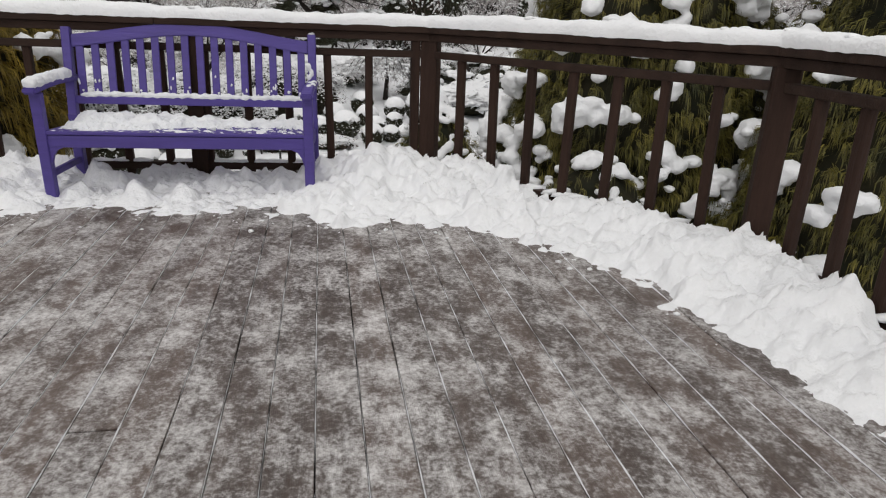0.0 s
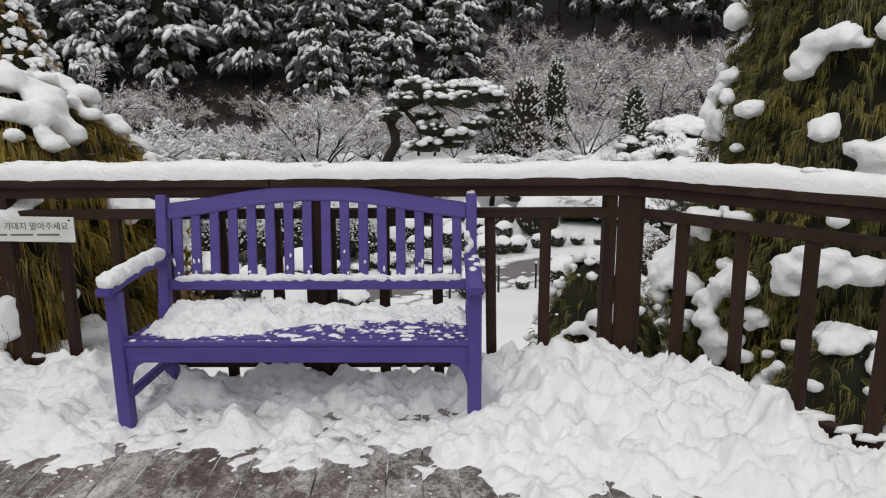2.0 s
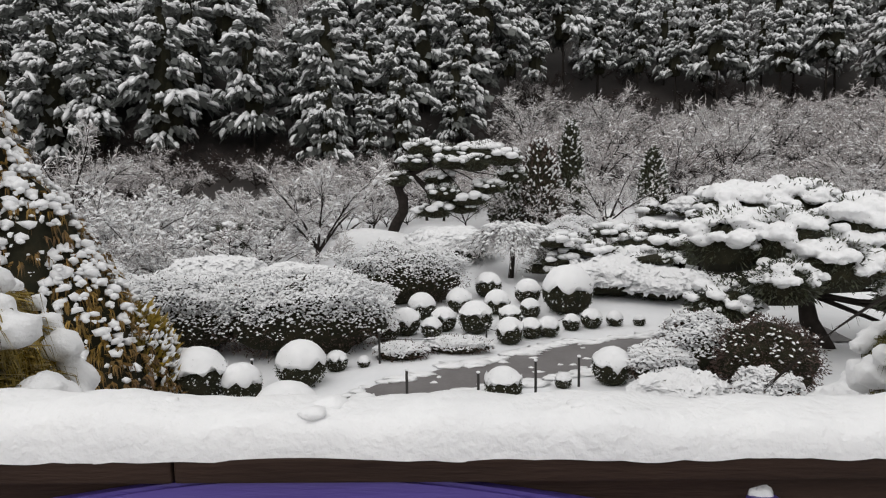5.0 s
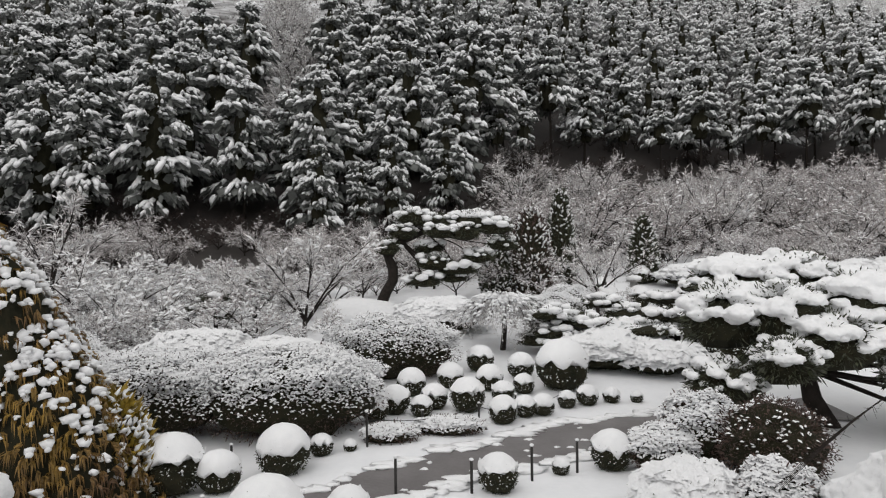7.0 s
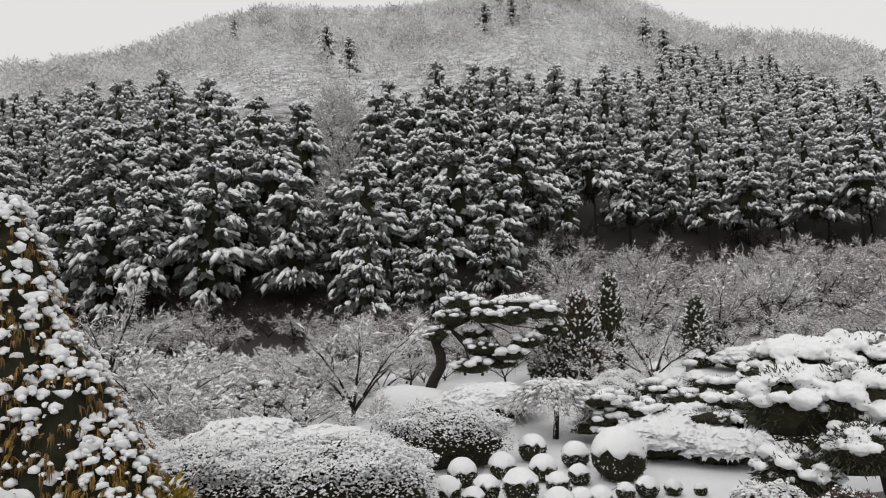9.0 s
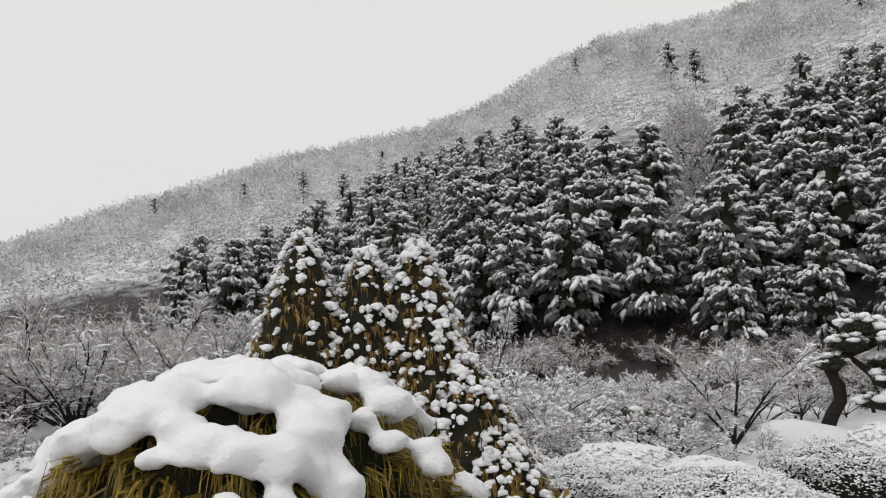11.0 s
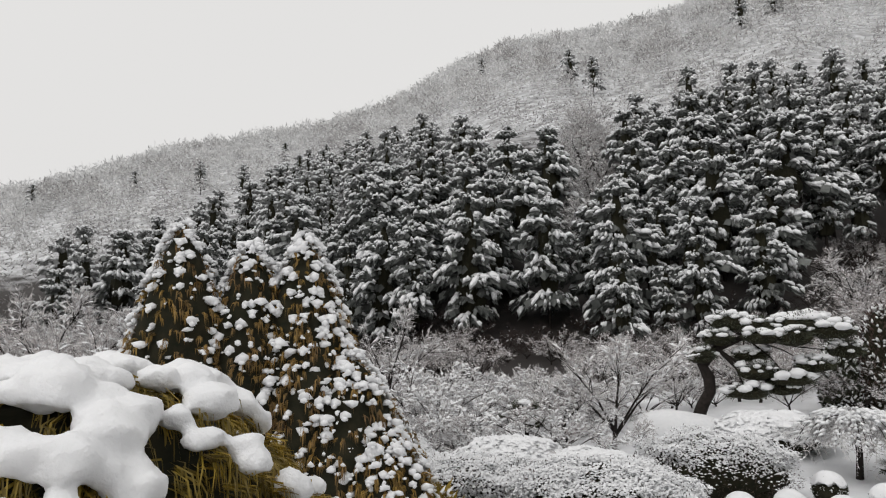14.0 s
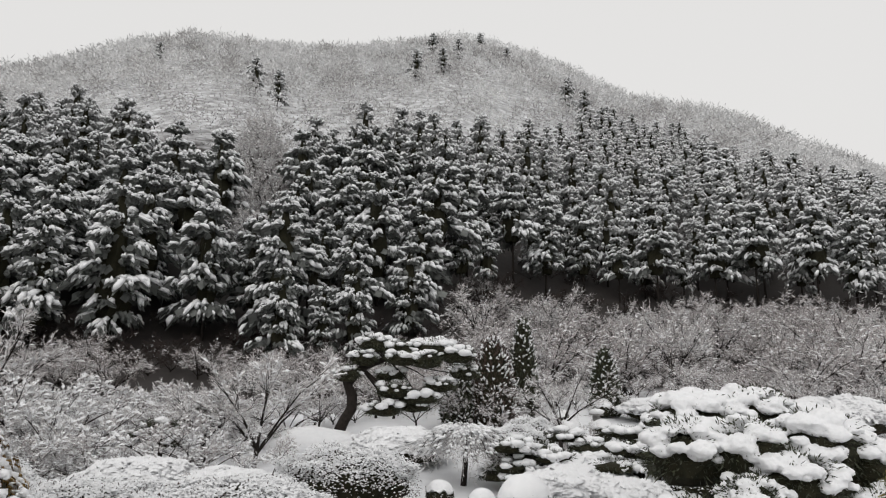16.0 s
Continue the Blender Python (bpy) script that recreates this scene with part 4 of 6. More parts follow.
def bare_tree(h, spread, seed, twigs=8, lets=6, fine=0.012, fork=0.22, snowy=0.3, clump=1.0):
    """A leafless tree with frost on its twigs: trunk and limbs, and the mass of twigs."""
    g = np.random.default_rng(seed)
    wood, tw = Soup(), Soup()
    fork = fork * h
    wood.tube([(0, 0, -0.2), (0.02 * h, 0, fork * 0.6), (0.03 * h, 0.01 * h, fork)], [0.028 * h, 0.022 * h, 0.02 * h], 6)
    P, D = [], []
    nl = 7
    for i in range(nl):
        a = i * 2.4 + g.uniform(-.3, .3)
        el = g.uniform(0.5, 1.25)
        L = h * g.uniform(0.5, 0.72)
        d = np.array([math.cos(a) * math.cos(el) * spread, math.sin(a) * math.cos(el) * spread, math.sin(el)])
        p0 = np.array([0.03 * h, 0.01 * h, fork * g.uniform(0.7, 1.0)])
        pts = [p0 + d * L * t + np.array([0, 0, 0.08 * L * math.sin(t * 3)]) + g.normal(0, 0.012 * h, 3) * t for t in (0, 0.35, 0.7, 1)]
        wood.tube(pts, [0.012 * h, 0.008 * h, 0.005 * h, 0.0015 * h], 4)
        for j in range(7):
            t = g.uniform(0.25, 1)
            b0 = pts[0] + d * L * t + np.array([0, 0, 0.08 * L * math.sin(t * 3)])
            bd = unit(d + g.normal(0, 0.6, 3) + [0, 0, 0.15])
            bl = h * g.uniform(0.16, 0.3) * (1.15 - 0.4 * t)
            b1 = b0 + bd * bl
            wood.tube([b0, (b0 + b1) / 2 + g.normal(0, 0.01 * h, 3), b1], [0.004 * h, 0.0028 * h, 0.001 * h], 3)
            for k in range(twigs):
                s = g.uniform(0.15, 1)
                P.append(b0 + bd * bl * s)
                D.append(unit(bd + g.normal(0, 0.7, 3) + [0, 0, 0.1]) * h * g.uniform(0.06, 0.13))
    P, D = np.array(P), np.array(D)
    side = unit(np.cross(D, g.normal(0, 1, D.shape))) * (fine * h * 0.35)
    tw.blades(P, D, side)
    for k in range(lets):
        q = P + D * g.uniform(0.2, 1, (len(P), 1))
        d = unit(D + g.normal(0, 0.6, D.shape) * np.linalg.norm(D, axis=1, keepdims=True)) * h * g.uniform(0.03, 0.075, (len(P), 1))
        tw.blades(q, d, unit(np.cross(d, g.normal(0, 1, d.shape))) * (fine * h * 0.42))
    k = g.random(len(P)) < snowy
    m = int(k.sum())
    dd = D[k] * g.uniform(0.3, 0.6, (m, 1)) * [1, 1, 0.5]
    tw.stretched(TENT, P[k] + D[k] * 0.5 + [0, 0, 0.01 * h], axes(dd, clump * 0.016 * h * g.uniform(0.5, 1.3, m), clump * 0.012 * h * g.uniform(0.6, 1.3, m)), 1)
    return wood.mesh("trunk", [BARK], True), tw


def garden_trees():
    wood, tw = bare_tree(4.0, 1.5, 21, 9, 7, 0.008, 0.14, 0.7, 1.0)
    acer = (wood, tw.mesh("twigs", [FROST, SNOW]))
    wood2, tw2 = bare_tree(4.0, 1.25, 22, 8, 5, 0.0075, 0.16, 0.45, 0.8)
    pink = (wood2, tw2.mesh("twigs", [FROSTPINK, SNOW]))
    wood3, tw3 = bare_tree(4.0, 1.6, 23, 8, 5, 0.0075, 0.1, 0.45, 0.8)
    pink2 = (wood3, tw3.mesh("twigs", [FROSTPINK, SNOW]))
    tw4 = bare_tree(4.0, 1.2, 24, 8, 6, 0.0075, 0.2, 0.5, 0.8)
    pale = (tw4[0], tw4[1].mesh("twigs", [FROST, SNOW]))
    tb = bare_tree(4.0, 1.9, 25, 9, 4, 0.01, 0.06, 1.0, 1.5)
    bush = (tb[0], tb[1].mesh("twigs", [FROST, SNOW]))
    tb = bare_tree(4.0, 1.7, 26, 9, 5, 0.009, 0.08, 0.75, 1.2)
    bush2 = (tb[0], tb[1].mesh("twigs", [FROSTPINK, SNOW]))
    td = bare_tree(4.0, 1.5, 27, 8, 4, 0.009, 0.05, 0.03, 0.8)
    brown = (td[0], td[1].mesh("twigs", [TWIG, SNOW]))
    P = ("trunk", "crown")

    def tree(ms, x, y, s, turn, label, group=""):
        low = ms in (bush, bush2, brown)
        stand("bush" if low else "bare_tree", (x, y, float(land(x, y))), ms, label, "bush" if low else "tree", group, s, turn, P)

    tree(acer, -5.73, 26.1, 1.05, 0.4, "low spreading leafless maple with frosted twigs")
    tree(pale, -7.6, 27.0, 0.75, 2.0, "small leafless tree white with frost")
    tree(pale, 5.49, 30.4, 0.85, 1.0, "slim leafless garden tree with frosted crown")
    tree(bush, -10.9, 24.5, 0.8, 3.0, "bushy leafless shrub thick with snow")
    tree(bush, -13.0, 26.5, 0.9, 1.3, "bushy leafless shrub thick with snow")
    tree(bush, -15.0, 28.0, 1.0, 2.3, "bushy leafless shrub thick with snow")
    tree(pale, -17.5, 31.0, 1.3, 0.3, "bushy leafless shrub thick with snow")
    g = np.random.default_rng(9)
    # thicket behind the leaning pine
    for i in range(22):
        x, y = g.uniform(-9, 3), g.uniform(32, 44)
        tree((pink, pink2, pale)[i % 3], x, y, g.uniform(0.5, 0.85), g.uniform(0, 6), "leafless thicket tree with frosted reddish twigs", "thicket behind the garden")
    for i in range(78):
        x, y = g.uniform(-18, -3), g.uniform(21.5, 36)
        if (-6.2 < x < -1.5 and 22 < y < 31.5) or (x + 5.7) ** 2 + (y - 26.1) ** 2 < 2:
            continue
        tree((bush, bush2, bush)[i % 3], x, y, g.uniform(0.32, 0.6), g.uniform(0, 6), "low leafless garden bush thick with snow", "snowy bushes in the garden")
    for i in range(40):
        x, y = g.uniform(2, 20), g.uniform(24.5, 40)
        if abs(x - 8) < 1.6 and y < 33:
            continue
        tree((bush, bush2, bush2)[i % 3], x, y, g.uniform(0.22, 0.42), g.uniform(0, 6), "low leafless garden bush thick with snow", "snowy bushes in the garden")
    for x, y, s in ((-9.5, 7.4, .36), (-10.6, 6.6, .4), (-11.5, 8.0, .42), (-12.6, 7.0, .42), (-13.5, 8.8, .45), (-14.6, 7.6, .45), (-11.0, 9.4, .4), (-12.8, 10.2, .42), (-15.5, 9.8, .45), (-9.0, 6.2, .3), (-10.0, 8.6, .36), (-16.5, 8.2, .45)):
        tree(bush2, x, y, s, x, "sprawling pinkish-brown bush thick with frost", "frosted bushes beside the deck")
    # grove on the slope
    n = 0
    while n < 95:
        a, r = g.uniform(6, 39), g.uniform(40, 80)
        lim = float(np.interp(a, [6, 9, 12, 16, 24, 30, 39], [76, 78, 72, 64, 76, 78, 78]))
        if r > lim:
            continue
        x, y = CX + r * math.sin(radians(a)), CY + r * math.cos(radians(a))
        tree((pink, pink2, pale, pink2)[n % 4], x, y, g.uniform(0.8, 1.45), g.uniform(0, 6), "leafless grove tree with frosted rosy twigs", "bare grove on the slope")
        n += 1
    for i in range(30):
        a, r = g.uniform(-36, 4), g.uniform(40, 52)
        x, y = CX + r * math.sin(radians(a)), CY + r * math.cos(radians(a))
        tree((pink2, pink)[i % 2], x, y, g.uniform(0.5, 0.8), g.uniform(0, 6), "low leafless undergrowth tree at the wood's edge", "undergrowth at the wood's edge")
    # dark undergrowth that the wood keeps clear of snow
    for i in range(120):
        a = g.uniform(-42, 36)
        r = float(np.interp(a, FOOT_AZ, FOOT_R)) + (g.uniform(-9, 5) if a < 4 else g.uniform(-5, 6))
        x, y = CX + r * math.sin(radians(a)), CY + r * math.cos(radians(a))
        tree(brown, x, y, g.uniform(0.4, 0.8), g.uniform(0, 6), "dark brown leafless undergrowth without snow", "dark undergrowth at the wood's foot")
    # frosted bushes in front of the grove
    for i in range(60):
        a, r = g.uniform(5, 40), g.uniform(37, 48)
        x, y = CX + r * math.sin(radians(a)), CY + r * math.cos(radians(a))
        tree((pink2, bush2, pale)[i % 3], x, y, g.uniform(0.4, 0.7), g.uniform(0, 6), "low frosted bush in front of the bare grove", "bushes before the grove")
    # gully between the two blocks of conifers
    for i in range(26):
        a, r = -13 + g.normal(0, 0.5), g.uniform(62, 130)
        x, y = CX + r * math.sin(radians(a)), CY + r * math.cos(radians(a))
        tree(pale, x, y, g.uniform(1.2, 1.9), g.uniform(0, 6), "leafless tree in the frosted gully between conifers", "trees in the gully")
    # woods to the west
    for i in range(105):
        a = g.uniform(-96, -46)
        r = g.uniform(29, 70) if a < -52 else g.uniform(34, 75)
        x, y = CX + r * math.sin(radians(a)), CY + r * math.cos(radians(a))
        tree((pale, acer, pale, pink)[i % 4], x, y, g.uniform(1.1, 1.9), g.uniform(0, 6), "tall leafless woodland tree silvered with frost", "bare woods beside the garden")
    for a, r, k in ((-85.5, 21, 1.5), (-82, 19, 1.25), (-79, 22, 1.3), (-75.5, 24, 1.15), (-88, 18, 1.3)):
        x, y = CX + r * math.sin(radians(a)), CY + r * math.cos(radians(a))
        tree(acer, x, y, k, a, "spreading leafless tree white with frost beside the garden", "frosted trees beside the deck")
    h = np.random.default_rng(77)
    for i in range(70):
        a, r = h.uniform(-94, -50), h.uniform(19, 33)
        x, y = CX + r * math.sin(radians(a)), CY + r * math.cos(radians(a))
        tree((bush, bush2)[i % 2], x, y, h.uniform(0.38, 0.65), h.uniform(0, 6), "dense low leafless bush thick with frost", "frosted bushes under the bare woods")
    # this distant row takes the haze-paled needle colour too
    dark = conifer(9, 1.9, 60, 12, 0.3, 31, 0.8, 0.9, FIRHAZE)
    for a, r, s in ((-77.5, 56, 1.5), (-79, 60, 1.7), (-80.2, 58, 1.5), (-81.5, 62, 1.75), (-83, 63, 1.7), (-84.2, 60, 1.5), (-85.5, 64, 1.6), (-87, 63, 1.7), (-89.5, 61, 1.6), (-73.8, 52, 1.3), (-91, 66, 1.7)):
        x, y = CX + r * math.sin(radians(a)), CY + r * math.cos(radians(a))
        stand("conifer", (x, y, float(land(x, y)) - 0.1), dark, "dark pine with only a little snow", "conifer tree", "dark pines beside the garden", s, a)


garden_trees()


def hill_woods():
    """The frosted leafless woods over the whole hill."""
    g = np.random.default_rng(15)
    n = 5600
    a = g.uniform(-95, 46, n)
    r = np.sqrt(g.uniform(85 ** 2, 372 ** 2, n))
    x, y = CX + r * np.sin(np.radians(a)), CY + r * np.cos(np.radians(a))
    z = land(x, y)
    s = Soup()
    k = 66
    h = g.uniform(5.0, 9.5, n)
    c = np.stack([x, y, z + 0.55 * h], 1)
    d = sphere_points(n * k, -0.4)
    rad = np.stack([0.45 * h, 0.45 * h, 0.5 * h], 1)
    p = np.repeat(c, k, 0) + d * np.repeat(rad, k, 0) * g.uniform(0.35, 0.9, (n * k, 1))
    big = np.repeat(np.clip(r / 140, 0.8, 2.2), k)[:, None]
    v = (d + g.normal(0, 0.8, d.shape)) * g.uniform(0.25, 0.6, (n * k, 1)) * big
    w = unit(np.cross(v, g.normal(0, 1, v.shape))) * g.uniform(0.05, 0.15, (n * k, 1)) * big
    # last term puts haze into the colour: paler twigs towards the ridge
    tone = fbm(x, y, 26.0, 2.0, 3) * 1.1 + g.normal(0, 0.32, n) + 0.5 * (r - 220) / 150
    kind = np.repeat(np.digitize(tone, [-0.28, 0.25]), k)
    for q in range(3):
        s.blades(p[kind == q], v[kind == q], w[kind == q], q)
    tagged(s.part("hill_woods", [FARDARK, FARFROST, FARPALE]), "grey frosted leafless woods on the hillside, coloured paler for haze uphill", "woods", kind="stuff")


hill_woods()


def shrub_meshes(r, leaves, snows, leafmat, seed, size=0.036, snowsize=0.033, cover=-0.2, boxy=1.0):
    """A clipped shrub: dark inner mass, coloured as its own shade, with its leaves, and the snow held on them."""
    g = np.random.default_rng(seed)
    r = np.asarray(r, float)
    fo, sn = Soup(), Soup()
    pv = ICO3[0].copy()
    nz = np.array([noise.fractal(Vector(p * 2.2) + Vector((seed, 0, 0)), 1, 2, 4) for p in pv])
    pv = np.sign(pv) * np.abs(pv) ** boxy
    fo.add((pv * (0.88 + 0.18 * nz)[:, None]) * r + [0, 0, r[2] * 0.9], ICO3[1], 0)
    fl = lambda q: np.sign(q) * np.abs(q) ** boxy
    n = fl(sphere_points(leaves, -0.75))
    lump = lambda q: np.array([1 + 0.2 * noise.fractal(Vector(p * 2.2) + Vector((seed, 0, 0)), 1, 2, 4) for p in q])[:, None]
    p = n * r * lump(n) * g.uniform(0.82, 1.03, (leaves, 1)) + [0, 0, r[2] * 0.9]
    d = (n + g.normal(0, 0.7, n.shape)) * size * g.uniform(0.6, 1.4, (leaves, 1))
    fo.blades(p, d, unit(np.cross(d, g.normal(0, 1, d.shape))) * size * 0.3, 1)
    snows = int(snows * 5.5)
    q = sphere_points(snows, cover)
    keep = g.random(snows) < np.clip(0.22 + q[:, 2] * 1.5, 0.05, 1)
    q = fl(q[keep])
    c = q * r * lump(q) * g.uniform(0.9, 1.05, (len(q), 1)) + [0, 0, r[2] * 0.9]
    t = g.normal(0, 1, q.shape) * [1, 1, 0.3]
    t = unit(t - 0.6 * q * np.sum(t * q, 1, keepdims=True)) * snowsize * g.uniform(0.6, 1.5, (len(q), 1))
    sn.stretched(TENT, c, axes(t, snowsize * g.uniform(0.6, 1.2, len(q)), snowsize * g.uniform(0.4, 0.8, len(q))))
    return fo.mesh("leaves", [DARKIN, leafmat]), sn.mesh("snow", [SNOW], True)


def ball_meshes(seed, cap=0.5):
    """A clipped ball, one metre across, with a smooth cap of snow."""
    g = np.random.default_rng(seed)
    fo, sn = Soup(), Soup()
    fo.blob((0, 0, 0.42), (0.44, 0.44, 0.42), 0, ICO3, 0.12, seed)
    n = sphere_points(900, -0.9)
    p = n * [0.44, 0.44, 0.42] + [0, 0, 0.42]
    d = (n + g.normal(0, 0.6, n.shape)) * 0.032
    fo.blades(p, d, unit(np.cross(d, g.normal(0, 1, d.shape))) * 0.01, 1)
    pv = ICO3[0]
    edge = np.array([noise.noise(Vector((p[0] * 3, p[1] * 3, seed))) for p in pv])
    v = pv * [0.47, 0.47, 0.46] * (1 + 0.03 * edge)[:, None]
    low = 0.2 - 0.14 * cap + 0.3 * edge
    v[:, 2] = np.maximum(v[:, 2], low - 0.02 * (1 - pv[:, 2]))
    v[:, 2] += 0.46
    sn.add(v, ICO3[1])
    m = sphere_points(260, -0.5)
    c = m * [0.445, 0.445, 0.42] + [0, 0, 0.43]
    t = g.normal(0, 1, m.shape) * 0.014
    sn.stretched(OCTA, c, axes(t, g.uniform(0.008, 0.026, 260), g.uniform(0.008, 0.02, 260)))
    return fo.mesh("leaves", [DARKIN, LEAF]), sn.mesh("snow_cap", [SNOW], True)


def topiary():
    kinds = [ball_meshes(1, 0.5), ball_meshes(2, 0.9), ball_meshes(3, 0.2)]
    rows = [(-3.03, 17.43, .6), (-2.33, 17.6, .58), (-2.74, 19.6, .85), (-1.95, 18.2, .68), (-1.67, 19.8, .72), (-1.35, 17.9, .5), (-1.09, 18.6, .62), (-.71, 20.3, .68), (-.34, 18.3, .8),
            (.13, 21.6, .75), (.27, 19.9, .68), (.51, 18.9, .55), (.37, 17.35, .62), (1.15, 20.8, .7), (1.06, 19.5, .52), (.88, 17.8, .5), (1.29, 17.9, .5), (1.9, 18.4, .42), (2.4, 18.6, .5),
            (3.0, 18.8, .4), (3.6, 18.85, .3), (-3.06, 15.4, .42), (-2.57, 15.55, .25), (-.04, 13.7, .62), (-5.07, 13.8, .98), (-4.37, 13.87, .68), (1.05, 14.45, .3), (1.95, 14.7, .7), (-3.1, 11.9, 1.0), (-2.17, 12.6, .6)]
    for i, (x, y, s) in enumerate(rows):
        stand("topiary_ball", (x, y, float(land(x, y)) - 0.03), kinds[i % 3], "small clipped evergreen ball with a round cap of snow", "topiary shrub", "clipped balls beside the path", s * 1.08, i * 1.3, ("leaves", "snow_cap"))
    stand("topiary_dome", (2.05, 19.8, float(land(2.05, 19.8)) - 0.05), kinds[1], "large clipped evergreen dome under smooth snow", "topiary shrub", "", 1.4, 0.4, ("leaves", "snow_cap"))
    stand("topiary_dome", (-3.54, 14.6, float(land(-3.5, 14.6)) - 0.05), kinds[1], "broad low clipped dome almost wholly under snow", "topiary shrub", "", 0.95, 2, ("leaves", "snow_cap"))
    g = np.random.default_rng(77)
    for i in range(34):
        x, y = g.uniform(4.5, 15), g.uniform(27, 37)
        stand("topiary_ball", (x, y, float(land(x, y))), kinds[i % 3], "little clipped mound under snow in the upper garden", "topiary shrub", "low mounds in the upper garden", g.uniform(0.5, 1.1), i, ("leaves", "snow_cap"))


topiary()


def shrubs():
    P = ("leaves", "snow")

    def put(x, y, r, leaves, snows, mat, seed, label, category="shrub", **kw):
        stand("shrub", (x, y, float(land(x, y)) - 0.05), shrub_meshes(r, leaves, snows, mat, seed, **kw), label, category, "", 1, 0, P)

    put(-3.9, 17.0, (1.75, 1.2, 0.9), 5200, 3600, LEAFRED, 41, "large rounded hedge shrub with bronze leaves and snow", "hedge", boxy=0.8)
    put(-6.8, 17.2, (1.75, 1.2, 0.85), 5200, 3300, LEAFRED, 42, "large rounded hedge shrub with bronze leaves and snow", "hedge", boxy=0.8)
    put(-9.4, 18.0, (1.5, 1.2, 0.9), 3500, 2500, LEAFRED, 43, "rounded hedge shrub flecked with snow", "hedge", boxy=0.8)
    put(-2.3, 21.4, (1.85, 1.0, 0.85), 4200, 2600, LEAFRED, 44, "wide rounded shrub with bronze leaves flecked with snow", "hedge", boxy=0.85)
    put(-0.9, 26.6, (1.6, 1.2, 0.62), 2200, 1700, LEAF, 45, "low domed azalea under thick snow", snowsize=0.13)
    put(-5.2, 20.8, (1.2, 0.9, 0.6), 2200, 1500, LEAF, 46, "low evergreen shrub under snow", snowsize=0.09)
    put(-7.5, 21.4, (1.6, 0.9, 0.7), 2200, 1500, LEAF, 47, "low evergreen shrub under snow", snowsize=0.09)
    put(-1.9, 16.05, (0.55, 0.3, 0.2), 900, 500, LEAFRED, 48, "low clipped edging shrub with snow")
    put(-0.75, 16.55, (0.7, 0.3, 0.2), 900, 600, LEAFRED, 49, "low clipped edging shrub with snow")
    put(2.75, 14.6, (0.6, 0.5, 0.42), 1600, 900, LEAFRED, 50, "small leafy shrub half covered in snow")
    put(3.55, 15.0, (0.75, 0.7, 0.62), 2600, 900, LEAFRED, 51, "rounded reddish-brown shrub with snow on one side")
    put(4.3, 14.0, (0.85, 0.8, 0.68), 5600, 60, LEAFRED, 52, "rounded reddish-brown shrub nearly free of snow")
    put(2.4, 12.5, (0.7, 0.6, 0.42), 2600, 1000, LEAF, 53, "leafy evergreen shrub under clumps of snow", snowsize=0.09)
    put(3.35, 12.0, (0.5, 0.5, 0.55), 1400, 700, LEAFRED, 54, "loose twiggy shrub with clumps of snow")
    put(4.4, 23.0, (1.3, 0.9, 0.5), 1800, 1500, LEAF, 55, "spreading juniper pads under snow", snowsize=0.15)
    put(3.6, 21.8, (1.3, 0.9, 0.5), 1800, 1500, LEAF, 56, "spreading juniper pads under snow", snowsize=0.15)
    put(5.0, 21.4, (1.2, 0.8, 0.42), 1800, 1300, LEAF, 57, "spreading juniper pads under snow", snowsize=0.15)
    put(2.9, 26.0, (1.1, 0.9, 0.75), 1800, 1300, LEAFRED, 58, "frosted garden shrub with brown twigs")
    put(3.8, 28.3, (1.1, 0.9, 0.7), 1800, 1300, LEAF, 59, "evergreen shrub with snow clumps")
    put(7.0, 21.8, (0.7, 0.7, 0.55), 1500, 200, LEAF, 60, "dark evergreen shrub sheltered from the snow")
    put(8.3, 21.2, (0.7, 0.7, 0.6), 1500, 200, LEAF, 61, "dark evergreen shrub sheltered from the snow")
    # west side, seen past the golden cypress
    put(-19.5, 12.5, (2.6, 1.6, 0.75), 3600, 3000, LEAF, 64, "evergreen hedge shrub under clumps of snow", snowsize=0.13)
    put(-21.5, 9.5, (2.4, 1.6, 0.75), 3600, 3000, LEAF, 65, "evergreen hedge shrub under clumps of snow", snowsize=0.13)
    put(-17.0, 15.0, (2.2, 1.6, 0.95), 3600, 3000, LEAF, 66, "evergreen hedge shrub under clumps of snow", snowsize=0.13)
    put(12.5, 28.5, (1.8, 1.4, 0.8), 2200, 1800, LEAF, 67, "broad evergreen shrub in the upper garden under snow", snowsize=0.14)
    put(15.5, 30.0, (1.8, 1.4, 0.9), 2200, 1800, LEAF, 68, "broad evergreen shrub in the upper garden under snow", snowsize=0.14)
    put(18.5, 31.5, (1.8, 1.4, 0.9), 2200, 1800, LEAFRED, 69, "broad twiggy shrub in the upper garden under snow", snowsize=0.14)
    put(11.5, 35.5, (1.9, 1.2, 0.6), 2200, 1800, LEAF, 70, "low wide hedge under snow", "hedge", snowsize=0.12)


shrubs()


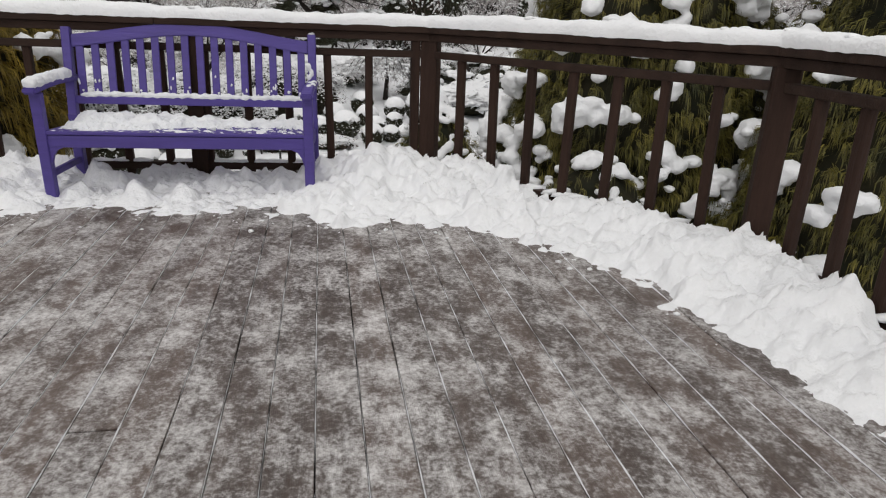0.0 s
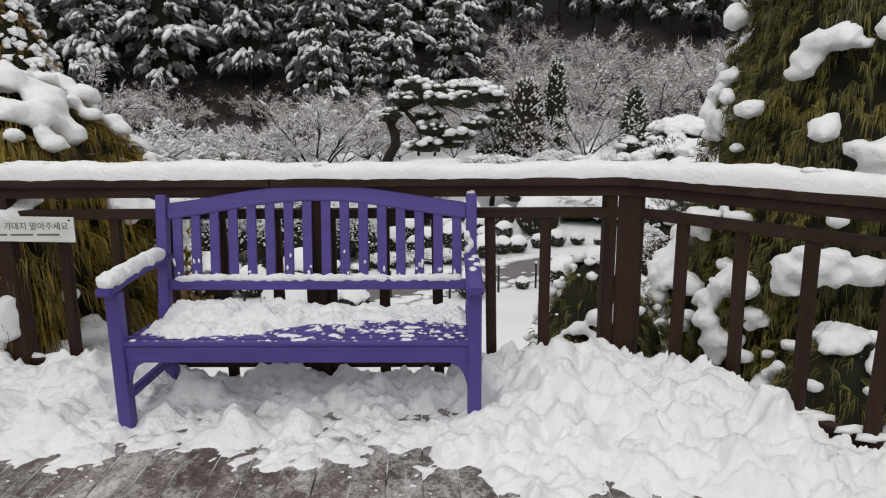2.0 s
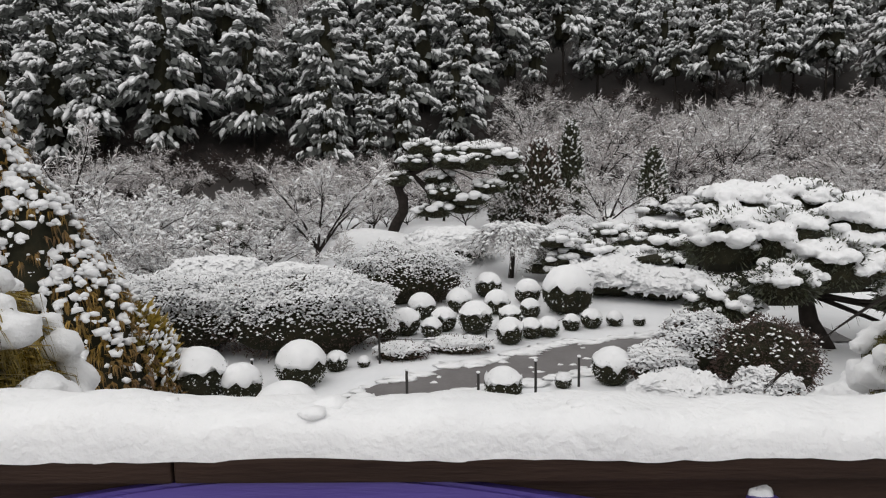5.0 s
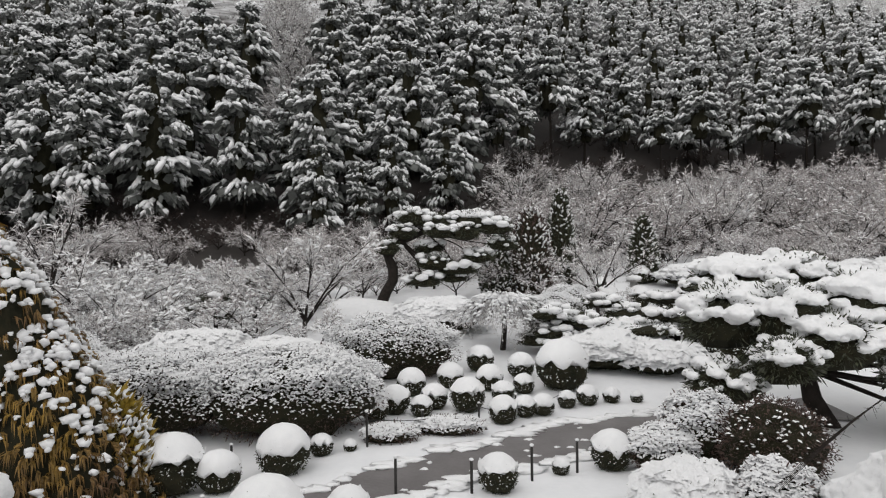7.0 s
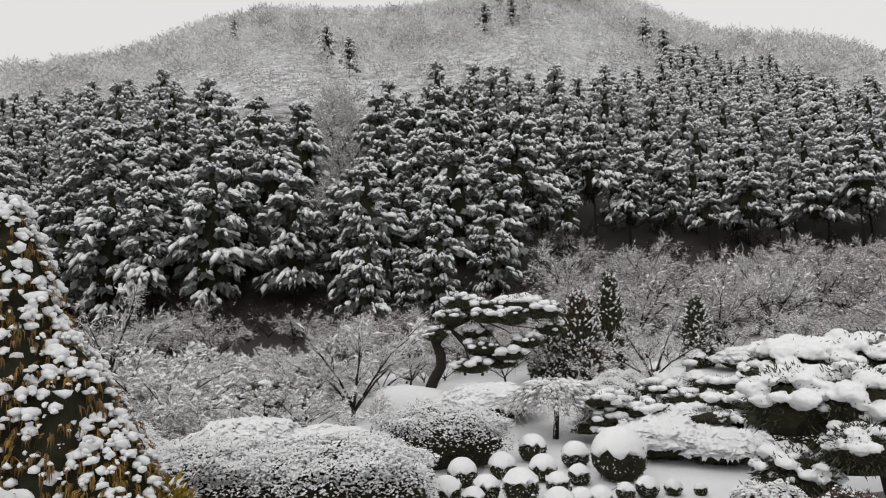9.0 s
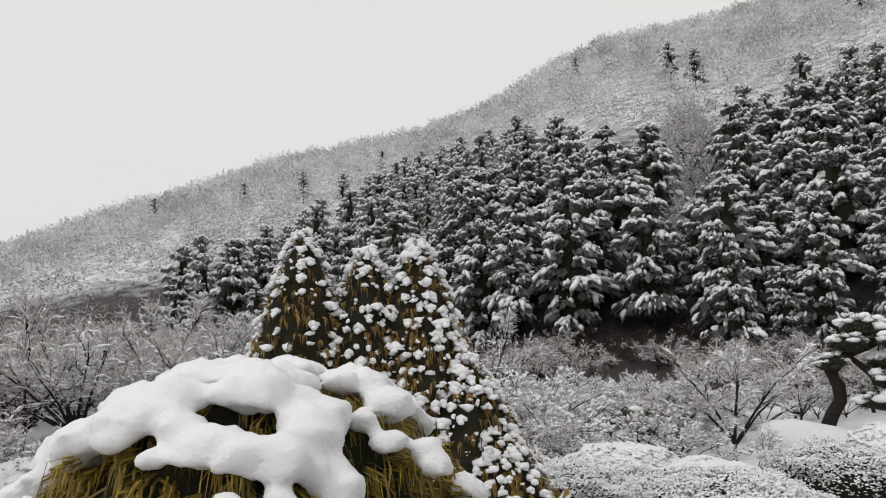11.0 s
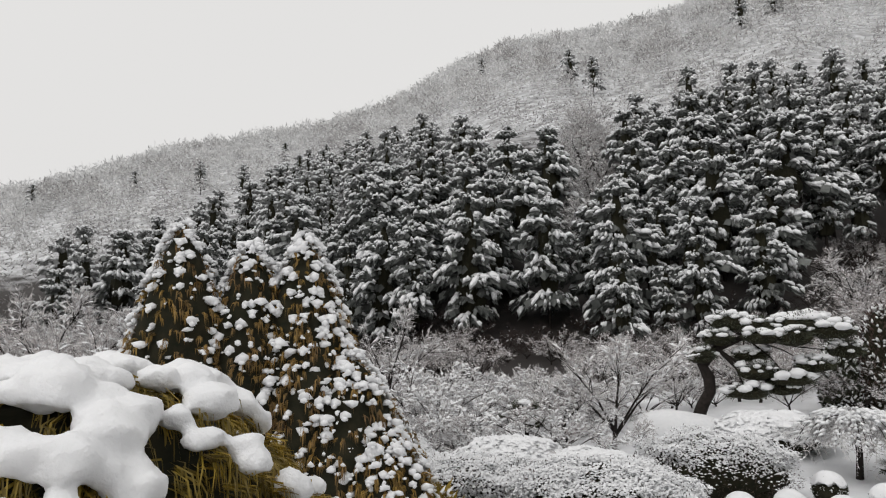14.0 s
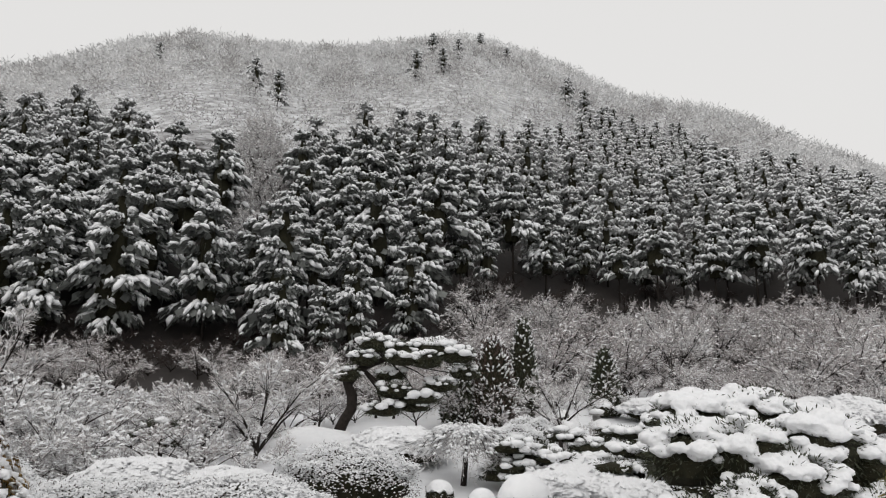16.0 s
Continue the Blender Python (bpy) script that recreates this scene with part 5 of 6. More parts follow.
def cone_shrub(h, r, leaves, snows, mat, seed, snowsize=0.1):
    g = np.random.default_rng(seed)
    fo, sn = Soup(), Soup()
    prof = lambda t: np.where(t < 0.25, 0.75 + t, 1.0) * np.sqrt(np.clip(1 - t ** 1.8, 0, 1))
    pv = ICO3[0]
    t = (pv[:, 2] + 1) / 2
    rad = prof(t) / np.maximum(np.hypot(pv[:, 0], pv[:, 1]), 0.15) * np.minimum(np.hypot(pv[:, 0], pv[:, 1]) / 0.15, 1)
    nz = np.array([noise.fractal(Vector(p * 3) + Vector((seed, 0, 0)), 1, 2, 3) for p in pv])
    fo.add(np.stack([pv[:, 0] * rad * r * (0.85 + 0.1 * nz), pv[:, 1] * rad * r * (0.85 + 0.1 * nz), t * h * 0.97], 1), ICO3[1], 0)

    def surf(n, lo=0.02):
        t = g.uniform(lo, 1, n) ** 1.2
        a = g.uniform(0, 6.283, n)
        q = prof(t) * r
        nn = np.stack([np.cos(a), np.sin(a), 0.35 + 0.5 * t], 1)
        return np.stack([q * np.cos(a), q * np.sin(a), t * h], 1), unit(nn)

    p, n = surf(leaves)
    d = (n * 0.6 + [0, 0, 0.5] + g.normal(0, 0.4, n.shape)) * snowsize * 1.3 * g.uniform(0.6, 1.3, (leaves, 1))
    fo.blades(p - n * 0.05, d, unit(np.cross(d, g.normal(0, 1, d.shape))) * snowsize * 0.3, 1)
    p, n = surf(snows, 0.08)
    d = (n + [0, 0, 0.2] + g.normal(0, 0.5, n.shape)) * snowsize * g.uniform(0.5, 1.1, (snows, 1))
    sn.stretched(OCTA, p + n * 0.02, axes(d, snowsize * g.uniform(0.4, 0.8, snows), snowsize * g.uniform(0.35, 0.6, snows)))
    return fo.mesh("foliage", [DARKIN, mat]), sn.mesh("snow", [SNOW], True)


def columns():
    P = ("foliage", "snow")
    for x, y, h, r, mat, sn, seed, label in (
            (3.21, 34.1, 4.1, 1.15, LEAFRED, 520, 81, "bronze conical arborvitae dotted with snow"), (5.0, 36.2, 4.9, 0.8, LEAF, 420, 82, "slim dark green column conifer dotted with snow"),
            (1.6, 34.0, 2.9, 0.85, LEAF, 420, 83, "small conical evergreen dotted with snow"), (9.33, 37.0, 3.4, 0.85, LEAF, 380, 84, "rounded dark column conifer dusted with snow"),
            (-22.0, 8.5, 3.4, 0.55, LEAF, 60, 86, "narrow dark column conifer almost bare of snow"), (-16.5, 16.0, 4.0, 0.5, LEAF, 60, 87, "narrow dark column conifer almost bare of snow"),
            (-15.5, 16.6, 4.4, 0.45, LEAF, 60, 88, "narrow dark column conifer almost bare of snow")):
        stand("column_conifer", (x, y, float(land(x, y)) - 0.05), cone_shrub(h, r, 2600, sn, mat, seed), label, "conifer", "", 1, 0, P)


columns()
stand("column_conifer", (-5.9, 13.5, -2.25), cone_shrub(1.7, 0.75, 2600, 420, GOLD, 89), "small golden conical conifer spotted with snow", "conifer", "", 1, 0, ("foliage", "snow"))


def pad(fo, sn, c, rx, ry, rz, g, needles=500, snows=26, drop=0.7):
    """One cloud of a clipped pine: needles below, snow heaped above."""
    c = np.asarray(c, float)
    n = sphere_points(needles, -0.6)
    p = c + n * [rx, ry, rz] * g.uniform(0.75, 1.0, (needles, 1))
    d = (n + g.normal(0, 0.5, n.shape) + [0, 0, -0.25]) * 0.085
    fo.blades(p, d, unit(np.cross(d, g.normal(0, 1, d.shape))) * 0.014, 1)
    fo.blob(c - [0, 0, 0.06], (rx * 0.9, ry * 0.9, rz * 0.75), 0, ICO2, 0.3, int(abs(c[0] * 31)) % 17)
    q = sphere_points(snows, 0.05)
    for k in range(snows):
        s = g.uniform(0.1, 0.25) * min(1.3, rx) * (0.8 if q[k, 2] < 0.3 else 1.1)
        m = c + q[k] * [rx * 0.92, ry * 0.92, rz * 0.8]
        sn.blob(m + g.normal(0, 0.05, 3), (s * 1.35, s * 1.2, s * 0.7), 0, ICO2, 0.45, k)


def cloud_pine(name, at, trunk, radii, pads, label, seed, needles=500, snows=26, merge=0.0):
    g = np.random.default_rng(seed)
    ob = empty(name, at, label, "pine tree")
    tr, fo, sn = Soup(), Soup(), Soup()
    tr.tube(trunk, radii, 8)
    trunk = np.asarray(trunk, float)
    for px, py, pz, rx, ry, rz in pads:
        k = max(len(trunk) - 2, np.argmin(np.linalg.norm(trunk - [px, py, pz - 0.5], axis=1)))
        a, b = trunk[k], np.array([px, py, pz - 0.1])
        tr.tube([a, (a + b) / 2 + g.normal(0, 0.1, 3), b], [radii[k] * 0.4, radii[k] * 0.25, radii[k] * 0.12], 5)
        pad(fo, sn, (px, py, pz), rx, ry, rz, g, needles, snows)
    tr.part("trunk", BARK, ob, smooth=True)
    tagged(fo.part("needles", [DARKIN, LEAF], ob), kind="stuff")
    so = tagged(sn.part("snow", SNOW, ob, smooth=True), kind="stuff")
    if merge:
        melt(so, merge, 1, 0.07)
    return ob


def pines():
    g = np.random.default_rng(3)
    # the broad clipped pine above the path
    x, y = 6.95, 16.74
    z = float(land(x, y))
    pads = [(-1.9, -.2, 2.9, .9, .8, .5), (-1.0, -.6, 2.75, .9, .8, .5), (-.3, -1.1, 2.3, .9, .7, .42), (.5, -.4, 2.95, 1.0, .9, .5), (1.4, -.3, 2.75, .9, .8, .5), (2.2, .2, 2.45, .9, .8, .45), (2.9, .4, 2.15, .8, .8, .4),
            (-1.2, 1.0, 3.3, 1.0, .9, .45), (.0, .9, 3.35, 1.0, .9, .45), (1.1, 1.0, 3.1, 1.0, .9, .45), (-2.3, -1.0, 1.95, .7, .6, .35), (1.1, -1.4, 2.0, .75, .6, .35), (2.0, -1.0, 1.75, .75, .6, .35), (3.5, 0, 1.75, .7, .7, .35), (-1.4, -1.5, 2.15, .6, .5, .32)]
    pads = [(a, b, c - 0.02 - 0.1 * (a + 0.4) ** 2, d * 0.98, e * 0.9, f * 1.45) for a, b, c, d, e, f in pads]
    pads = [(a - 0.35, b, c, d, e, f) for a, b, c, d, e, f in pads]
    cloud_pine("clipped_pine", (x, y, z - 0.45), [(0.05, 0, -.2), (-.1, 0, .4), (-.45, 0.05, 1.0), (-.55, .1, 1.6), (-.2, .2, 2.2)], [.24, .2, .19, .15, .1], pads, "wide clipped pine with leaning dark trunk under thick snow", 91, 1500, 36, 0.03)
    # the leaning pine on the mound
    x, y = -3.5, 30.8
    z = float(land(x, y))
    pads = [(3.1, .2, 3.65, .8, .7, .3), (2.4, 0, 3.35, .7, .6, .28), (1.6, 0, 2.95, .7, .6, .28), (3.9, .3, 3.4, .8, .7, .3), (4.7, 0, 3.1, .7, .6, .28), (1.0, -.2, 2.65, .6, .5, .25), (.4, -.3, 2.2, .55, .5, .22), (2.6, -.4, 2.75, .7, .6, .25),
            (3.6, -.4, 2.7, .7, .6, .25), (1.7, -.3, 1.35, .7, .6, .24), (2.6, -.2, 1.6, .7, .6, .24), (3.5, -.2, 1.35, .7, .6, .24), (2.9, 0, 1.0, .6, .5, .22), (4.3, 0, 1.75, .6, .5, .22), (2.2, .3, 2.2, .6, .5, .22), (5.1, .2, 2.6, .5, .5, .22)]
    pads = [(a + g.normal(0, 0.2), b, c + g.normal(0, 0.16), d * g.uniform(0.8, 1.2), e, f * g.uniform(1.2, 1.8)) for a, b, c, d, e, f in pads]
    cloud_pine("leaning_pine", (x, y, z + 0.3), [(0, 0, -.2), (.25, 0, .4), (.55, 0, .9), (.55, 0, 1.4), (.35, 0, 1.9), (.9, 0, 2.5), (1.9, .1, 2.9)], [.24, .22, .21, .22, .22, .16, .1], pads, "old leaning pine with bent dark trunk and snowy pads", 92, 900, 20)
    s = Soup()
    s.blob((-4.4, 29.6, float(land(-4.4, 29.6)) - 0.1), (2.0, 1.6, 0.75), 0, ICO3, 0.1, 3)
    tagged(s.part("snow_mound", SNOW, smooth=True), "smooth rounded mound of snow under the leaning pine", "mound")
    # small clipped pines
    for x, y, s, seed, label in ((-8.6, 25.6, 0.9, 93, "small mushroom-shaped clipped pine with two caps of snow"), (-8.1, 28.5, 1.0, 94, "small mushroom-shaped clipped pine with caps of snow")):
        z = float(land(x, y))
        cloud_pine("clipped_pine", (x, y, z), [(0, 0, -.1), (.1, 0, .5), (-.05, 0, 1.1), (.1, 0, 1.6)], [.09, .08, .07, .04], [(.05, 0, 1.55 * s, .55, .5, .16), (-.5, .1, 1.15 * s, .45, .4, .14), (.4, 0, .9 * s, .4, .4, .13)], label, seed, 300, 12)
    for x, y, h, seed in ((4.0, 24.2, 1.0, 95), (5.8, 22.6, 1.2, 96), (7.2, 24.6, 1.4, 97), (2.6, 23.2, 1.0, 98), (8.6, 26.5, 1.3, 99)):
        z = float(land(x, y))
        pads = [(g.uniform(-1.1, 1.1), g.uniform(-.6, .6), h * (0.45 + 0.28 * (i % 4)), .65, .55, .2) for i in range(7)]
        cloud_pine("clipped_pine", (x, y, z), [(0, 0, -.1), (.1, 0, h * .5), (-.05, 0, h * 1.2)], [.11, .09, .05], pads, "low clipped pine with layered snowy pads", seed, 260, 12)


pines()


def weeping(x, y, h, r, seed, n, label, mats, snowy):
    """A weeping tree: trunk, arching limbs, hanging twigs."""
    g = np.random.default_rng(seed)
    ob = empty("weeping_tree", (x, y, float(land(x, y))), label, "tree")
    tr, tw, sn = Soup(), Soup(), Soup()
    tr.tube([(0, 0, -.2), (.08, 0, h * .4), (0, 0, h * .85)], [.1, .08, .05], 7)
    for i in range(n):
        a = i * 2.4
        L = r * g.uniform(0.6, 1.05)
        pts = [np.array([math.cos(a) * L * t, math.sin(a) * L * t, h * (0.8 + 0.28 * math.sin(t * 2.4) - 0.42 * t * t)]) for t in np.linspace(0, 1, 6)]
        tr.tube(pts, np.linspace(0.03, 0.006, 6), 4)
        for k in range(26):
            t = g.uniform(0.15, 1)
            p = np.array([math.cos(a) * L * t, math.sin(a) * L * t, h * (0.8 + 0.28 * math.sin(t * 2.4) - 0.42 * t * t)]) + g.normal(0, 0.05, 3)
            ln = g.uniform(0.08, 0.42) * h * (0.4 + 0.6 * t)
            o = g.normal(0, 0.22, 3)
            q = [p, p + [o[0] + 0.1 * math.cos(a), o[1] + 0.1 * math.sin(a), -ln * .45], p + [o[0] * 1.3, o[1] * 1.3, -ln]]
            tw.tube(q, [0.005, 0.004, 0.002], 3)
            c = np.array([q[0] + (q[2] - q[0]) * g.uniform(0, 1) for _ in range(5)])
            d = g.normal(0, 1, (5, 3)) * 0.06
            tw.blades(c, d, unit(np.cross(d, g.normal(0, 1, d.shape))) * 0.012)
            if g.random() < snowy:
                sn.stretched(OCTA, p[None] + [0, 0, 0.015], axes(np.array([[math.cos(a), math.sin(a), -0.2]]) * g.uniform(0.04, 0.1) * (2 if snowy > 0.5 else 1), 0.03 * (2 if snowy > 0.5 else 1), 0.025 * (2 if snowy > 0.5 else 1)))
                sn.stretched(OCTA, q[1][None], axes(g.normal(0, 1, (1, 3)) * 0.03, 0.018, 0.016))
    tr.part("trunk", BARK, ob, smooth=True)
    tagged(tw.part("crown", mats, ob), kind="stuff")
    tagged(sn.part("snow", SNOW, ob, smooth=True), kind="stuff")


weeping(0.95, 24.0, 1.7, 1.55, 101, 40, "umbrella-shaped weeping tree with snowy hanging twigs", [FROST], 0.95)
weeping(-8.9, 4.2, 3.95, 2.3, 102, 46, "dark weeping tree with bare hanging twigs flecked with snow", [BARK], 0.25)


# ---- the thread-leaf cypresses close to the deck ----
def cypress(name, at, curve, seed, sprays, label, mat, thread=0.26, width=0.004, cap=0.0, fall=3.0, patch=None, thick=0.09, tiers=0.0, peaks=((0, 0, 1, 1),), each=12):
    """Weeping thread-leaf cypress: inner mass, bundles of hanging threads, heavy snow draped over its boughs.
    curve: outline as (radius, height) from the tip down; cap: how far the snow is whole from the tip; fall: how fast it thins below."""
    g = np.random.default_rng(seed)
    ob = empty(name, at, label, "cypress shrub")
    C = np.array(curve, float)
    run = np.concatenate([[0], np.cumsum(np.hypot(*np.diff(C, axis=0).T))])
    h, total = C[0, 1], run[-1]

    def skin(sh, a, k=1.0):
        """Places and outward normals on the outline at share sh from the tip and angle a."""
        R, Z = np.interp(sh * total, run, C[:, 0]), np.interp(sh * total, run, C[:, 1])
        e = 0.03
        dR = np.interp((sh + e) * total, run, C[:, 0]) - np.interp((sh - e) * total, run, C[:, 0])
        dZ = np.interp((sh + e) * total, run, C[:, 1]) - np.interp((sh - e) * total, run, C[:, 1])
        ln = np.maximum(np.hypot(dR, dZ), 1e-6)
        lobe = 1 + 0.07 * np.sin(3 * a + seed + 4 * sh) + 0.05 * np.sin(7 * a + 9 * sh + seed)
        if tiers:
            ph = 0.5 + 0.5 * np.sin(2 * np.pi * ((1 - Z / h) * tiers + 0.35 * np.sin(2 * a + seed) + 0.3 * np.sin(5 * a)))
            lobe = lobe * (0.93 + 0.12 * ph)
        else:
            ph = 0.5 + 0 * a
        R = R * lobe * k
        p = np.stack([R * np.cos(a), R * np.sin(a), Z], -1)
        nn = np.stack([-dZ / ln * np.cos(a), -dZ / ln * np.sin(a), dR / ln], -1)
        return p, nn, R, ph

    tr, inn, th, sn = Soup(), Soup(), Soup(), Soup()
    tr.tube([(0, 0, -0.3), (0.05, 0, h * 0.4), (0, 0, h * 0.75)], [0.1, 0.07, 0.03], 6)
    A, S = np.meshgrid(np.linspace(0, 2 * np.pi, 41), np.linspace(0, 1, 30))

    def sheet(soup, P):
        k, n = P.shape[:2]
        idx = np.arange(k * n).reshape(k, n)
        q = np.stack([idx[:-1, :-1], idx[1:, :-1], idx[1:, 1:], idx[:-1, 1:]], -1).reshape(-1, 4)
        soup.add(P.reshape(-1, 3), np.concatenate([q[:, [0, 1, 2]], q[:, [0, 2, 3]]]))

    # shell in the near-black core colour, as shade behind the hanging threads
    for px, py, k, kr in peaks:
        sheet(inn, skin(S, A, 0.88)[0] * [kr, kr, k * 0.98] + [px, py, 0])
    pk = np.array(peaks)[g.integers(0, len(peaks), sprays)]
    sh, a = np.sqrt(g.uniform(0.0, 0.9, sprays)), g.uniform(0, 2 * np.pi, sprays)
    base, nn, _, ph = skin(sh, a, 1.0)
    base = base * pk[:, [3, 3, 2]] + np.stack([pk[:, 0], pk[:, 1], 0 * a], 1) - nn * g.uniform(0.0, 0.12, (sprays, 1))
    out = np.stack([np.cos(a), np.sin(a), 0 * a], 1)
    turn = unit(out + g.normal(0, 0.5, (sprays, 3)) * [1, 1, 0.3])
    n = sprays
    for k in range(each):
        o = unit(turn + g.normal(0, 0.3, (n, 3)) * [1, 1, 0.5])
        L = thread * g.uniform(0.5, 1.2, (n, 1))
        p0 = base + g.normal(0, 0.012, (n, 3))
        p1 = p0 + o * L * 0.3 - np.array([0, 0, 0.1]) * L
        p2 = p1 + o * L * 0.13 + g.normal(0, 0.05, (n, 3)) * L - np.array([0, 0, 0.8]) * L * g.uniform(0.5, 1.0, (n, 1))
        w = unit(np.cross(o, g.normal(0, 0.6, (n, 3)) + [0, 0, 1.0])) * (width * g.uniform(0.5, 1.1, (n, 1)))
        v = np.stack([p0 - w, p0 + w, p1 - w, p1 + w, p2], 1).reshape(-1, 3)
        f = np.array([(0, 1, 3), (0, 3, 2), (2, 3, 4)])[None] + (np.arange(n) * 5)[:, None, None]
        th.add(v, f.reshape(-1, 3))
    # snow: whole over the tip, breaking up into lobes and patches down the boughs, built of merging lumps
    if patch:
        wide, tall, level = patch
        n = int(420 * total * C[:, 0].max() * 3.2)
        sh, a = np.sqrt(g.uniform(0, 0.9, n)), g.uniform(0, 2 * np.pi, n)
        P, N, R, ph = skin(sh, a, 1.04)
        pz = np.array([noise.fractal(Vector((p[0] / wide, p[1] / wide, p[2] / tall)) + Vector((seed * 2, 5, 0)), 0.8, 2, 3) for p in P])
        lift = np.clip((cap - sh * total) * fall, -0.5, 1)
        m = pz - level + lift + 0.5 * (ph - 0.65) * (tiers > 0)
        for k in np.nonzero(m > 0)[0]:
            q = thick * g.uniform(0.55, 1.15) * (0.55 + 0.45 * min(1.0, 2.5 * m[k]))
            sn.blob(P[k], (q * 1.15, q * 1.15, q * 0.8), 0, ICO1, 0.4, int(k))
    tr.part("trunk", BARK, ob, smooth=True)
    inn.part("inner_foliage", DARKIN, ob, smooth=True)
    tagged(th.part("hanging_foliage", mat, ob), kind="stuff")
    if sn.n:
        so = tagged(sn.part("snow", SNOW, ob, smooth=True), kind="stuff")
        melt(so, 0.02, 2, 0.03)
    return ob


# broad golden one just beyond the west part of the railing
cypress("golden_cypress", (-3.28, 5.4, -2.2), [(0, 3.78), (0.2, 3.78), (0.45, 3.74), (0.68, 3.54), (0.9, 3.24), (1.02, 2.95), (1.0, 2.6), (0.85, 1.8), (0.8, 0.5), (0.6, 0.0)], 111, 8500,
        "golden thread-leaf cypress weighed down by thick soft snow", GOLD, 0.25, 0.0042, 0.5, 0.8, (0.24, 0.36, -0.2), 0.1)
# the taller golden group further west
PEAKS = ((-1.0, -0.8, 1.0, 0.7), (-0.2, 0.05, 0.95, 0.75), (0.5, 0.7, 0.975, 0.75), (0.8, 0.6, 0.8, 0.8), (1.5, 0.7, 0.62, 0.8), (2.2, 0.6, 0.42, 0.7), (-1.2, -1.1, 0.7, 0.65))
TALL = [(2.4 * (1 - t) ** 0.62, 6.2 * t) for t in (1.0, 0.97, 0.93, 0.87, 0.78, 0.66, 0.5, 0.33, 0.16, 0.0)]
cypress("golden_cypress", (-8.9, 12.65, -2.2), TALL, 112, 9000, "tall golden cypress clump with many small snow clumps", GOLDDARK, 0.24, 0.013, peaks=PEAKS, each=7)


def clump_snow(at, h, r, power, peaks, n, size, seed, label):
    """Small snow clumps caught all over a cypress."""
    g = np.random.default_rng(seed)
    pk = np.array(peaks)[g.integers(0, len(peaks), n)]
    t = 0.05 + 0.94 * g.random(n) ** 0.62
    a = g.uniform(0, 6.283, n)
    q = r * pk[:, 3] * (1 - t) ** power * g.uniform(0.86, 1.01, n)
    c = np.stack([at[0] + pk[:, 0] + q * np.cos(a), at[1] + pk[:, 1] + q * np.sin(a), at[2] + t * h * pk[:, 2] + 0.1], 1)
    s = Soup()
    for i in range(n):
        k = size * (0.45 + 1.3 * g.random() ** 2)
        s.blob(c[i], (k * g.uniform(0.8, 1.7), k * g.uniform(0.8, 1.7), k * g.uniform(0.7, 1.1)), 0, ICO1, 0.9, i)
        if g.random() < 0.6:
            s.blob(c[i] + [math.cos(a[i]) * k, math.sin(a[i]) * k, -k * 0.7], (k * 0.8, k * 0.8, k * 0.6), 0, ICO1, 0.4, i + 3)
    tagged(s.part("cypress_snow", SNOW, smooth=True), label, "snow", kind="stuff")


clump_snow((-8.9, 12.65, -2.2), 6.2, 2.4, 0.62, PEAKS, 3300, 0.052, 8, "small clumps of snow caught on the tall golden cypress")


def cone(h, r, power):
    return [(r * (1 - t) ** power, h * t) for t in (1.0, 0.97, 0.93, 0.87, 0.78, 0.66, 0.5, 0.33, 0.16, 0.0)]


# the green ones beyond the east part
cypress("green_cypress", (2.8, 6.5, -2.2), cone(6.2, 1.8, 0.6), 113, 9000, "tall green-gold thread-leaf cypress with heavy snow on its boughs", GREEN, 0.17, 0.0045, 0.25, 3, (0.36, 0.24, -0.22), 0.11, 8)
cypress("green_cypress", (4.4, 4.6, -2.2), cone(5.5, 1.75, 0.6), 114, 6500, "dark green thread-leaf cypress with patches of snow beside the railing", GREEN, 0.17, 0.0045, 0.2, 3, (0.34, 0.22, -0.06), 0.1, 7)
cypress("low_cypress", (0.75, 6.3, -2.2), cone(2.5, 0.95, 0.5), 115, 2500, "low dark cypress shrub with clumps of snow below the railing", GREEN, 0.15, 0.0035, 0.2, 3, (0.2, 0.14, -0.44), 0.065, 5)
cypress("low_cypress", (1.9, 4.95, -2.2), cone(2.3, 1.0, 0.45), 116, 2500, "low dark cypress shrub with clumps of snow below the railing", GREEN, 0.15, 0.0035, 0.2, 3, (0.2, 0.14, -0.44), 0.065, 5)
cypress("low_cypress", (-4.4, 6.4, -2.2), cone(2.3, 0.9, 0.45), 117, 1500, "low golden cypress shrub with snow below the railing", GOLD, 0.17, 0.003, 0.3, 3, (0.3, 0.2, -0.4), 0.1, 4)
cypress("low_cypress", (4.75, 10.6, -2.2), cone(1.55, 1.5, 0.4), 118, 1500, "spreading low cypress almost buried in thick snow", GREEN, 0.24, 0.004, 1.3, 2, (0.5, 0.35, -0.7), 0.11, 3)


